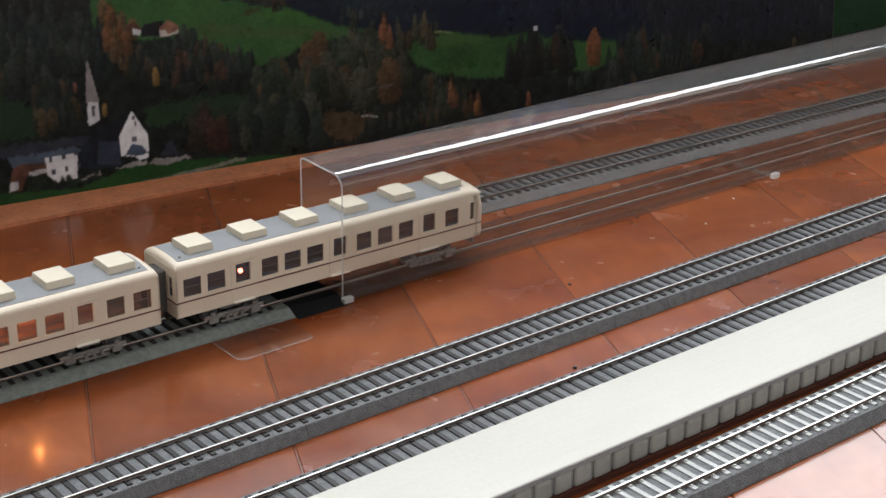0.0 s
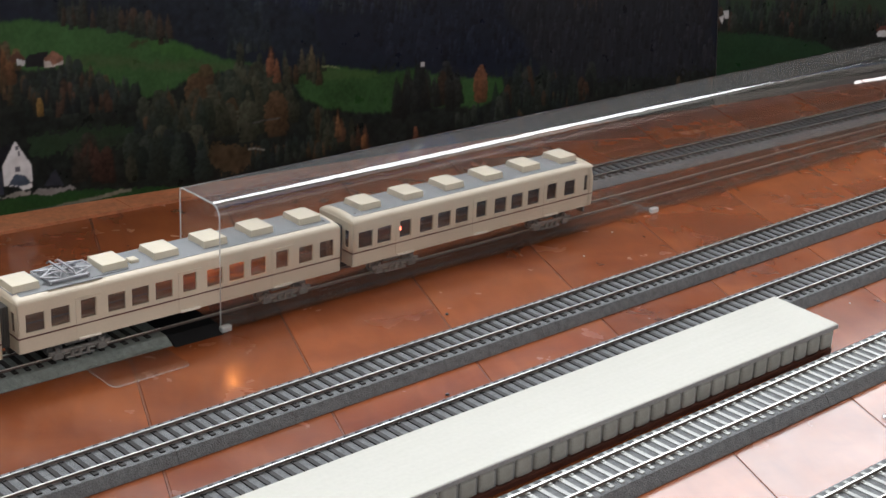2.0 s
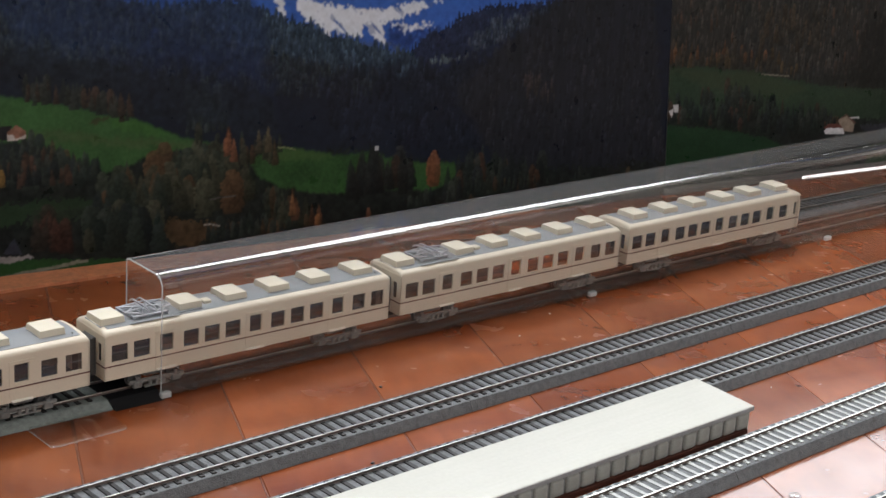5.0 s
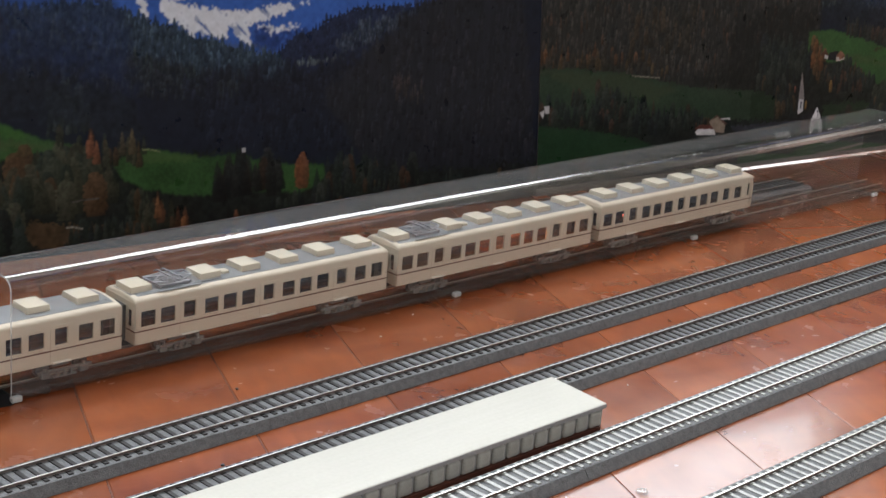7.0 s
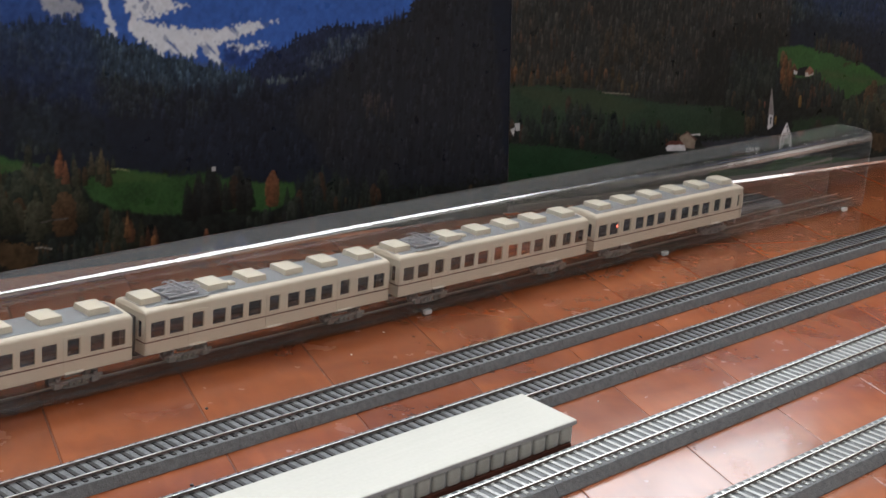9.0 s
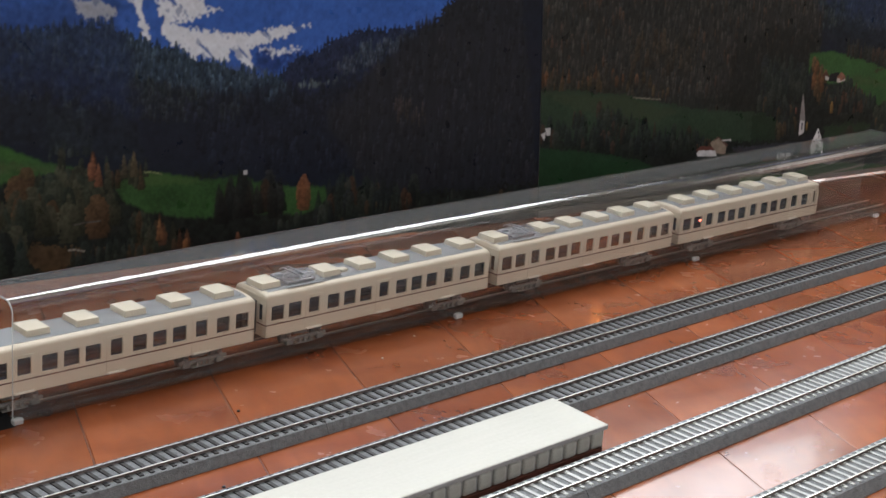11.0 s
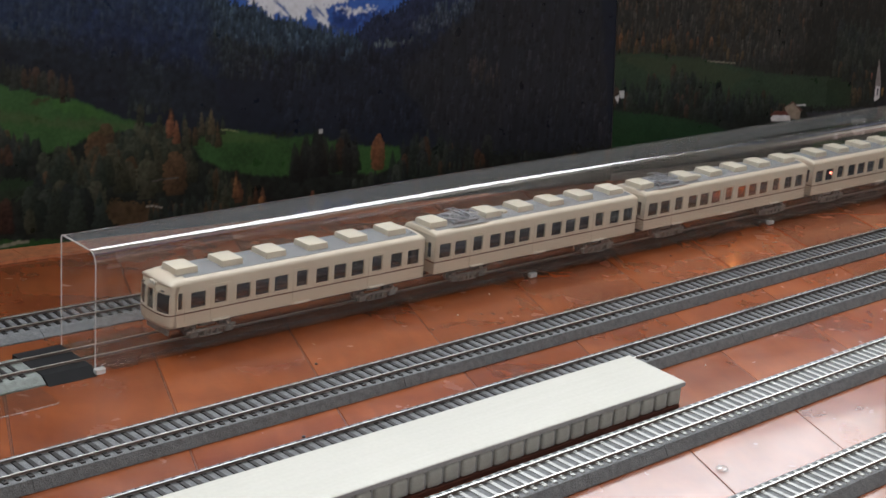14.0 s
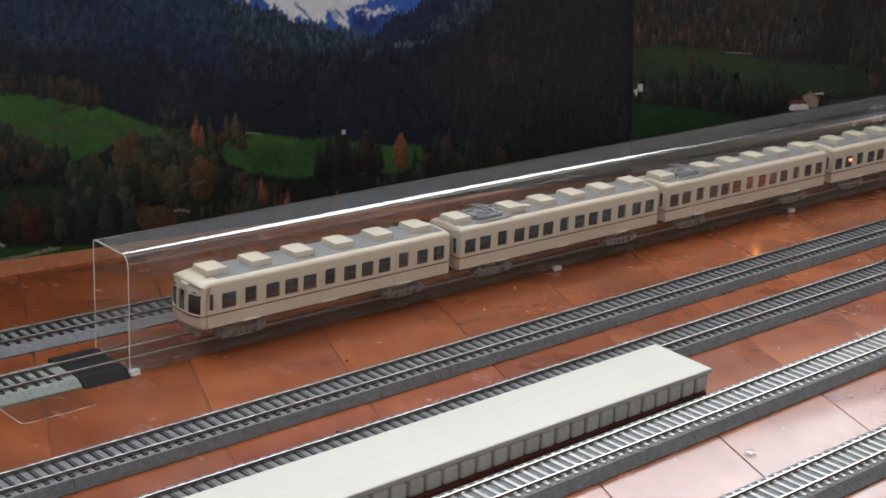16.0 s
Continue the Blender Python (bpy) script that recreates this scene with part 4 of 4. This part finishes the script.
def side_wall(holes, xa, xb, y):
    """One side of the body, with its window openings cut through."""
    bm = bmesh.new()
    xs = sorted({xa, xb, *(v for h in holes for v in h[:2])})
    zs = sorted({LOW, EAVE, *(v for h in holes for v in h[2:])})
    grid = {(i, j): bm.verts.new((x, y, z)) for i, x in enumerate(xs) for j, z in enumerate(zs)}
    for i in range(len(xs) - 1):
        for j in range(len(zs) - 1):
            cx, cz = (xs[i] + xs[i + 1]) / 2, (zs[j] + zs[j + 1]) / 2
            if not any(h[0] < cx < h[1] and h[2] < cz < h[3] for h in holes):
                q = [grid[i, j], grid[i + 1, j], grid[i + 1, j + 1], grid[i, j + 1]]
                bm.faces.new(q if y < 0 else q[::-1])
    bm.normal_update()
    bmesh.ops.solidify(bm, geom=bm.faces[:], thickness=0.0009)
    return bm


def front_x(a, z):
    """How far the rounded cab front stands back at a place across it and at a height."""
    return 0.0050 * (1 - math.cos(a * math.pi / 2)) ** 1.1 + max(0.0, z - 0.036) * 0.32


def cab_front(x_end, d, panes=False):
    """The rounded cab front, or the panes of its three windows; d: the way it looks (1 or -1)."""
    bm = bmesh.new()
    aa = [-1.12, -1, -.9, -.82, -.7, -.5, -.26, -.15, 0, .15, .26, .5, .7, .82, .9, 1, 1.12]
    zz = [LOW, .019, .0225, .0258, .0262, .030, .034, .0365, .0385, .0390, .041, .0425, EAVE]
    def place(a, z):
        b = max(-1, min(1, a))
        back = front_x(b, z) + (abs(a) - 1) * 0.03 * (abs(a) > 1)
        tuck = 0.0008 * max(0.0, (0.020 - z) / 0.0035)
        return (x_end - d * (back + tuck + (0.0007 if panes else 0)), HALF * math.sin(b * math.pi / 2), z)
    grid = {(i, j): bm.verts.new(place(a, z)) for i, a in enumerate(aa) for j, z in enumerate(zz)}
    for i in range(len(aa) - 1):
        for j in range(len(zz) - 1):
            ca, cz = abs(aa[i] + aa[i + 1]) / 2, (zz[j] + zz[j + 1]) / 2
            hole = (.26 < ca < .82 and .0262 < cz < .0385) or (ca < .15 and .0262 < cz < .0390)
            if hole == panes:
                q = [grid[i, j], grid[i + 1, j], grid[i + 1, j + 1], grid[i, j + 1]]
                bm.faces.new(q if d > 0 else q[::-1])
    bmesh.ops.delete(bm, geom=[v for v in bm.verts if not v.link_faces], context="VERTS")
    bm.normal_update()
    if not panes:
        bmesh.ops.solidify(bm, geom=bm.faces[:], thickness=0.0006)
    return bm


def roof_end(x0, x1, z_low, square):
    """The cream hood that rounds the roof off to the end."""
    bm = bmesh.new()
    rings, n = [], 7
    for k in range(n + 1):
        s = k / n
        f = math.sqrt(max(0.0, 1 - s ** 2)) if not square else math.sqrt(max(0.0, 1 - (0.93 * s) ** 4))
        rings.append([bm.verts.new((x0 + (x1 - x0) * s * (1 - (0 if square else 0.12) * (abs(y) / HALF) ** 2), y, z_low + (z - z_low) * f)) for y, z in ROOF])
    for r, t in zip(rings, rings[1:]):
        for i in range(len(ROOF) - 1):
            bm.faces.new((r[i], t[i], t[i + 1], r[i + 1]))
    bm.faces.new(rings[-1])
    bmesh.ops.recalc_face_normals(bm, faces=bm.faces[:])
    return bm


def window_sheet(w, z0, z1):
    return box(-w / 2, w / 2, -0.00025, 0.00025, z0, z1)


def ac_mesh():
    bm = bmesh.new()
    lo = [(-.0079, -.0088), (.0079, -.0088), (.0079, .0088), (-.0079, .0088)]
    hi = [(-.0075, -.0083), (.0075, -.0083), (.0075, .0083), (-.0075, .0083)]
    rings = [[bm.verts.new((x, y, z)) for x, y in p] for p, z in ((lo, .0462), (lo, .0473), (hi, .0514))]
    for r, s in zip(rings, rings[1:]):
        for i in range(4):
            bm.faces.new((r[i - 1], r[i], s[i], s[i - 1]))
    bm.faces.new(rings[-1])
    bm.faces.new(rings[0][::-1])
    bmesh.ops.recalc_face_normals(bm, faces=bm.faces[:])
    bmesh.ops.bevel(bm, geom=bm.edges[:], offset=0.0002, segments=1, affect="EDGES")
    return mesh_of(bm, "cream_box")


AC = ac_mesh()
AC_SKIRT = mesh_of(box(-.0086, .0086, -.0094, .0094, .0464, .0470, .0002), "roof")


def bogie(parent, x):
    ob = part("bogie", box(x - .006, x + .006, -.009, .009, .0105, .0135, .0005), "bogie", parent, "grey plastic bogie")
    for s in (-1, 1):
        y = s * .0128
        bm = box(x - .0185, x + .0185, y - .0009, y + .0009, .0088, .0112, .0004)
        for d in (-.0130, .0130):
            box(x + d - .0030, x + d + .0030, y - .0016, y + .0016, .0062, .0106, .0006, bm)
            cyl((x + d, y, .0106), (x + d, y, .0130), .0014, 8, bm)
        for d in (-.0045, 0, .0045):
            cyl((x + d, y + s * .0006, .0066), (x + d, y + s * .0006, .0100), .0012, 8, bm)
        box(x - .0085, x + .0085, y - .0012, y + .0012, .0055, .0068, .0004, bm)
        part("side_frame", bm, "bogie", ob)
    sets = []
    for d in (-.0130, .0130):
        bm = cyl((0, -.0098, 0), (0, .0098, 0), .0009, 8)
        for s in (-1, 1):
            cyl((0, s * .0072, 0), (0, s * .0095, 0), .0046, 20, bm)
            cyl((0, s * .0066, 0), (0, s * .0072, 0), .0052, 20, bm)
        w = part("wheelset", bm, "dark_grey", ob, at=Matrix.Translation((x + d, 0, RAIL_TOP + .0046)))
        sets.append((w, x + d))
    return sets


def pantograph(parent, x):
    """A folded current collector on its insulators."""
    bm = bmesh.new()
    for dx in (-.011, .011):
        for dy in (-.0085, .0085):
            cyl((x + dx, dy, .0466), (x + dx, dy, .0490), .0009, 8, bm)
        cyl((x + dx, -.0095, .0490), (x + dx, .0095, .0490), .0008, 6, bm)
    for dy in (-.0085, .0085):
        cyl((x - .011, dy, .0490), (x + .011, dy, .0490), .0008, 6, bm)
    arms = part("pantograph", bm, "metal", parent, "folded grey metal pantograph")
    bars = []
    for s in (-1, 1):
        for d in (-1, 1):
            bars += [((x + d * .0045, s * .0070, .0496), (x + d * .0150, s * .0050, .0514), .0006), ((x + d * .0150, s * .0050, .0514), (x - d * .0030, s * .0036, .0532), .0005)]
        bars += [((x - .0045, s * .007, .0496), (x + .0045, -s * .007, .0500), .0004), ((x - .0140, s * .005, .0514), (x - .0010, -s * .0042, .0528), .0004)]
    for d in (-1, 1):
        bars += [((x + d * .0045, -.0078, .0496), (x + d * .0045, .0078, .0496), .0007), ((x + d * .0150, -.0052, .0514), (x + d * .0150, .0052, .0514), .0006)]
    for p, q, rad in bars:
        part("arm", cyl(p, q, rad, 6), "metal", arms)
    for d in (-.0024, .0024):
        bm = box(x + d - .0006, x + d + .0006, -.0088, .0088, .0530, .0537)
        for s in (-1, 1):
            cyl((x + d, s * .0088, .0534), (x + d, s * .0118, .0514), .0005, 6, bm)
        part("contact_strip", bm, "metal", arms)
    bm = box(x - .0150, x + .0170, -.0140, -.0118, .0470, .0476, .0002)
    cyl((x + .012, -.0112, .0474), (x + .034, -.0112, .0476), .0004, 6, bm)
    part("walkway", bm, "roof", parent, "grey roof walkway plank")


def lamp_ball(name, mat, parent, x, y, z, r):
    b = bmesh.new()
    bmesh.ops.create_icosphere(b, subdivisions=2, radius=r, matrix=Matrix.Translation((x, y, z)))
    return part(name, b, mat, parent)


WHEELS = []


def car(label, cab, acs, panto=None, inner=("inside", "seat_blue")):
    """One coach with its origin at the rear end; cab: -1 rear, 1 front, 0 none."""
    ob = thing("train_car", label, "model train car", "four-car model train")
    L = CAR_L + (0.0013 if cab > 0 else 0)
    xa, xb = (0.0078 if cab < 0 else 0.0), (L - 0.0078 if cab > 0 else L)
    wins = [w for w in MID_WINDOWS if not (cab < 0 and w[1] < 0.017) and not (cab > 0 and w[0] > 0.19)]
    holes = [(*w, *WIN_Z) for w in wins] + [(*d, *DOOR_Z) for d in DOORS]
    slit = (0.0096, 0.0127) if cab < 0 else (L - 0.0127, L - 0.0096)
    if cab:
        holes.append((*slit, 0.0280, 0.0388))
    for s in (-1, 1):
        part("side_wall", side_wall(holes, xa, xb, s * HALF), "cream", ob, "cream painted side wall")
        for h in holes:
            part("window_pane", window_sheet(h[1] - h[0] + .0004, h[2] - .0002, h[3] + .0002), "pane", ob, at=Matrix.Translation(((h[0] + h[1]) / 2, s * (HALF - .0011), 0))).visible_shadow = False
        for w in wins:
            part("sash", box(w[0], w[1], s * (HALF - .0012) - .0002, s * (HALF - .0012) + .0002, .0323, .0328), "sash", ob)
        for d0, d1 in DOORS:
            y = s * (HALF + .00012)
            bm = bmesh.new()
            for a, b, c, e in ((d0 - .0030, d0 - .0004, .0172, .0392), (d1 + .0004, d1 + .0030, .0172, .0392), (d0 - .0004, d1 + .0004, .0172, .0276), (d0 - .0004, d1 + .0004, .0388, .0392)):
                box(a, b, y - .00012, y + .00012, c, e, 0, bm)
            dr = part("door", bm, "cream", ob)
            part("door_step", box(d0 - .0022, d1 + .0022, y - .0012, y + .0012, .0165, .0178, .0003), "step", dr, "pale step under the door")
            part("gutter", box(d0 - .0034, d1 + .0034, y - .0004, y + .0004, .0403, .0407), "cream", dr)
        part("stripe", box(xa, xb, s * (HALF + .0002) - .0002, s * (HALF + .0002) + .0002, .0247, .0254), "stripe", ob, "thin dark red line")
    x_lo, x_hi = (0.0165 if cab < 0 else 0.004), (L - 0.0165 if cab > 0 else L - 0.004)
    prof = ROOF + [(y * .96, z - .0010) for y, z in ROOF[::-1]]
    part("cornice", extruded(prof, x_lo, x_hi), "cream", ob, "cream rounded roof edge")
    grey = [(y, z + .00025) for y, z in ROOF if abs(y) <= .0131]
    part("roof", extruded(grey + [(y * .99, z - .0004) for y, z in grey[::-1]], x_lo, x_hi), "roof", ob, "matt grey roof")
    part("under_floor", box(xa + .001, xb - .001, -HALF + .0011, HALF - .0011, LOW, LOW + .0012), "dark_grey", ob)
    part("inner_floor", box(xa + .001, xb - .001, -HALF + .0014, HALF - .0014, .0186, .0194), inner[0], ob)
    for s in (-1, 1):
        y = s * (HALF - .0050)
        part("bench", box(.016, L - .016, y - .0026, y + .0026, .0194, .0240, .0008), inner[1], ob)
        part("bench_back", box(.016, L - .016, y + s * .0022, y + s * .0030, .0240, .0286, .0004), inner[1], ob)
    for d, x_end, has in ((-1, 0.0, cab < 0), (1, L, cab > 0)):
        if has:
            part("cab_front", cab_front(x_end, d), "cream", ob, "rounded cream cab front", smooth=True)
            part("windscreen", cab_front(x_end, d, True), "pane", ob).visible_shadow = False
            part("hood", roof_end(x_end - d * 0.0165, x_end - d * 0.0020, EAVE - .0004, False), "cream", ob, "cream hood over the cab", smooth=True)
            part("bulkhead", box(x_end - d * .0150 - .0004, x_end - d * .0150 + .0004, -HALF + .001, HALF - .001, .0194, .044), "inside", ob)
            head = part("headlight", box(min(x_end - d * .0042, x_end - d * .0016), max(x_end - d * .0042, x_end - d * .0016), -.0042, .0042, .0412, .0440, .0008, segments=2), "cream_box", ob, "twin headlights over the cab door")
            for y in (-.0019, .0019):
                part("lens", cyl((x_end - d * .0017, y, .0426), (x_end - d * .0012, y, .0426), .0011, 12), "lens", head)
            for y in (-.0112, .0112):
                part("tail_lamp", box(x_end - d * .0019 - .0007, x_end - d * .0019 + .0007, y - .0013, y + .0013, .0398, .0406), "dark_grey", ob)
                part("buffer_light", box(x_end - d * .0022 - .0008, x_end - d * .0022 + .0008, y - .0014, y + .0014, .0208, .0214), "dark_grey", ob)
            bm = bmesh.new()
            for s in (-1, 1):
                box(x_end - d * .0003 - .0003, x_end - d * .0003 + .0003, s * .0036 - .0003, s * .0036 + .0003, .0185, .0400, 0, bm)
            part("cab_door", bm, "cream", ob, "narrow door in the cab front")
            band = bmesh.new()
            aa = [-1.1 + 0.1 * i for i in range(23)]
            low, up = [[band.verts.new((x_end - d * (front_x(max(-1, min(1, a)), .025) + max(0, abs(a) - 1) * .03 - .0002), (HALF + .0002) * math.sin(max(-1, min(1, a)) * math.pi / 2), z)) for a in aa] for z in (.0247, .0254)]
            for i in range(len(aa) - 1):
                band.faces.new((low[i], low[i + 1], up[i + 1], up[i]))
            band.normal_update()
            bmesh.ops.solidify(band, geom=band.faces[:], thickness=0.0002)
            part("nose_stripe", band, "stripe", ob)
            part("cow_catcher", box(x_end - d * .0060 - .001, x_end - d * .0060 + .001, -.012, .012, .0100, .0160, .0005), "bogie", ob)
            for s in (-1, 1):
                xm = (slit[0] + slit[1]) / 2
                part("grab_rail", cyl((xm + .0030, s * (HALF + .0006), .020), (xm + .0030, s * (HALF + .0006), .037), .0002, 6), "cream_box", ob)
        else:
            wall = bmesh.new()
            hole = [(-.0128, -.0088, .0275, .0385), (.0088, .0128, .0275, .0385), (-.0042, .0042, .0175, .0390)]
            ys = sorted({-HALF, HALF, *(v for h in hole for v in h[:2])})
            zs = sorted({LOW, EAVE, *(v for h in hole for v in h[2:])})
            g = {(i, j): wall.verts.new((x_end - d * .0001, y, z)) for i, y in enumerate(ys) for j, z in enumerate(zs)}
            for i in range(len(ys) - 1):
                for j in range(len(zs) - 1):
                    cy, cz = (ys[i] + ys[i + 1]) / 2, (zs[j] + zs[j + 1]) / 2
                    if not any(h[0] < cy < h[1] and h[2] < cz < h[3] for h in hole):
                        q = [g[i, j], g[i + 1, j], g[i + 1, j + 1], g[i, j + 1]]
                        wall.faces.new(q if d > 0 else q[::-1])
            wall.normal_update()
            bmesh.ops.solidify(wall, geom=wall.faces[:], thickness=0.0008)
            part("end_wall", wall, "cream", ob)
            for y in (-.0108, .0108):
                part("end_pane", box(x_end - d * .0008 - .0002, x_end - d * .0008 + .0002, y - .0022, y + .0022, .0273, .0387), "pane", ob).visible_shadow = False
            part("hood", roof_end(x_end - d * 0.004, x_end - d * .0001, EAVE - .0004, True), "cream", ob, smooth=True)
            bm = bmesh.new()
            for k in range(4):
                box(min(x_end + d * k * .0011, x_end + d * (k * .0011 + .0008)), max(x_end + d * k * .0011, x_end + d * (k * .0011 + .0008)), -.0068 + .0003 * (k % 2), .0068 - .0003 * (k % 2), .0172, .0405, .0003, bm)
            part("gangway", bm, "dark_grey", ob, "dark grey concertina gangway")
            part("end_stripe", box(x_end + d * .0001 - .0002, x_end + d * .0001 + .0002, -HALF, -.0072, .0247, .0254), "stripe", ob)
            part("coupler", box(min(x_end, x_end + d * .0046), max(x_end, x_end + d * .0046), -.0012, .0012, .0110, .0128, .0003), "dark", ob)
            part("coupler_bracket", box(x_end - d * .004 - .003, x_end - d * .004 + .003, -.002, .002, .0110, .0170), "dark", ob)
    for x in acs:
        part("air_conditioner", AC, None, ob, "cream box-shaped roof unit", at=Matrix.Translation((x, 0, 0)))
        part("mount", AC_SKIRT, None, ob, at=Matrix.Translation((x, 0, .0004)))
    for x in (.0365, .1700):
        WHEELS.extend(bogie(ob, x))
    if panto:
        pantograph(ob, panto)
        part("junction_box", box(panto + .0380, panto + .0435, -.0062, -.0005, .0466, .0496, .0005), "cream_box", ob, "small cream roof box")
    part("roof_hook", cyl((x_hi - .003 if cab <= 0 else x_lo + .003, -.0095, .0466), (x_hi - .003 if cab <= 0 else x_lo + .003, -.0095, .0480), .0006, 8), "dark_grey", ob)
    return ob


END_ACS = [.0210, .0545, .0880, .1215, .1550, .1885]
PANTO_ACS = [.0098, .0619, .0939, .1257, .1572, .1911]
CARS = [
    car("cream model railcar with rounded cab, leading the train", 1, [CAR_L + .0013 - x for x in END_ACS]),
    car("cream model coach with folded pantograph and lit interior", 0, PANTO_ACS, .0345, ("inside_warm", "inside_warm")),
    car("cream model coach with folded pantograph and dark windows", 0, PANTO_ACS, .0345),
    car("cream model railcar with rounded cab at the train's tail", -1, END_ACS),
]
lamp_ball("red_lamp", "red_bulb", CARS[0], .0470, -.0030, .0276, .0014)
lamp_ball("bulb", "bulb", CARS[1], .1406, -.0026, .0440, .0011)

# ---- the floor's tiles ----
TILE_W, TILE_L, TURN = 0.0919, 0.60, math.atan(-0.454)


def tiles():
    """Long glazed tiles laid aslant, with narrow joints; columns run along their own y."""
    ex, ey = Vector((math.cos(TURN), math.sin(TURN), 0)), Vector((-math.sin(TURN), math.cos(TURN), 0))
    corner = Vector((-0.1615, -0.2058, 0))
    j = 0.0010
    me = mesh_of(box(j / 2, TILE_W - j / 2, j / 2, TILE_L - j / 2, -0.006, 0.0, 0.0004), "tile")
    rng = random.Random(3)
    rot = Matrix((ex, ey, Vector((0, 0, 1)))).transposed().to_4x4()
    for i in range(-36, 46):
        off = rng.uniform(-0.10, -0.02) if -7 < i < 9 else rng.uniform(0.25, 0.5)
        for k in range(-6, 5):
            o = corner + ex * (i * TILE_W) + ey * (k * TILE_L + off)
            c = o + ex * TILE_W / 2 + ey * TILE_L / 2
            if -2.25 < c.x < 2.85 and -2.3 < c.y < 0.66:
                part("tile", me, None, floor, at=Matrix.Translation(o + Vector((0, 0, rng.uniform(-0.0002, 0.0)))) @ rot)


tiles()

# ---- crumbs on the floor ----
def crumb(label, x, y, r, mat, flat=0.5):
    b = bmesh.new()
    bmesh.ops.create_icosphere(b, subdivisions=2, radius=r)
    for v in b.verts:
        v.co *= 1 + 0.35 * noise.noise(v.co * 900 + Vector((x * 99, y * 77, 0)))
        v.co.z *= flat
    ob = part("crumb", b, mat)
    ob.matrix_world = Matrix.Translation((x, y, r * flat * 0.8))
    tagged(ob, label, "crumb", "floor crumbs")


crumb("clear glossy blob of dried glue on a floor tile", -0.048, -0.195, 0.0035, "acrylic_edge", 0.3)
for x, y, r in ((-0.009, 0.063, 0.0007), (0.068, -0.090, 0.0006), (0.074, -0.151, 0.0007)):
    crumb("tiny white crumb on a terracotta tile", x, y, r, "crumb", 0.6)
for x, y, r in ((-0.216, -0.035, 0.0012), (-0.145, 0.045, 0.0010)):
    crumb("tiny black crumb on a terracotta tile", x, y, r, "dark", 0.6)
crumb("thin pale plastic chip on the floor beside the case", 0.040, 0.083, 0.0010, "crumb", 0.25)


# ---- motion ----
TRAIN = [(0.0, -.8002), (0.5, -.7567), (1.0, -.7066), (1.5, -.6535), (2.0, -.6021), (2.5, -.5503), (3.0, -.4989), (4.2, -.3770), (5.5, -.2590), (6.0, -.2262), (6.5, -.1993), (7.0, -.1790),
         (7.5, -.1660), (8.0, -.1630), (8.5, -.1600), (9.0, -.1490), (10.2, -.1095), (11.5, -.0603), (12.0, -.0408), (12.5, -.0203), (13.0, -.0036), (13.5, .0003), (14.0, .0005), (16.0, .0005)]


def motions():
    lean = math.degrees(math.atan(-0.0241))
    for ob, shift in zip(CARS, (.4330, .2165, .0, -.2165)):
        walk(ob, [(t, pose(x + shift, 0.1173 - 0.0241 * (x + shift), 0, 0, 0, lean)) for t, x in TRAIN])
    ts, xs = [t for t, _ in TRAIN], [x for _, x in TRAIN]
    for w, x in WHEELS:
        rows, t = [], 0.0
        while t < 16.001:
            turn = math.degrees((float(np.interp(t, ts, xs)) + 0.8) / 0.0046)
            rows.append((t, pose(x, 0, RAIL_TOP + .0046, 0, turn, 0)))
            t += 1 / 20 if t < 6.4 else 0.1 if t < 13.6 else 0.6
        walk(w, rows)


motions()
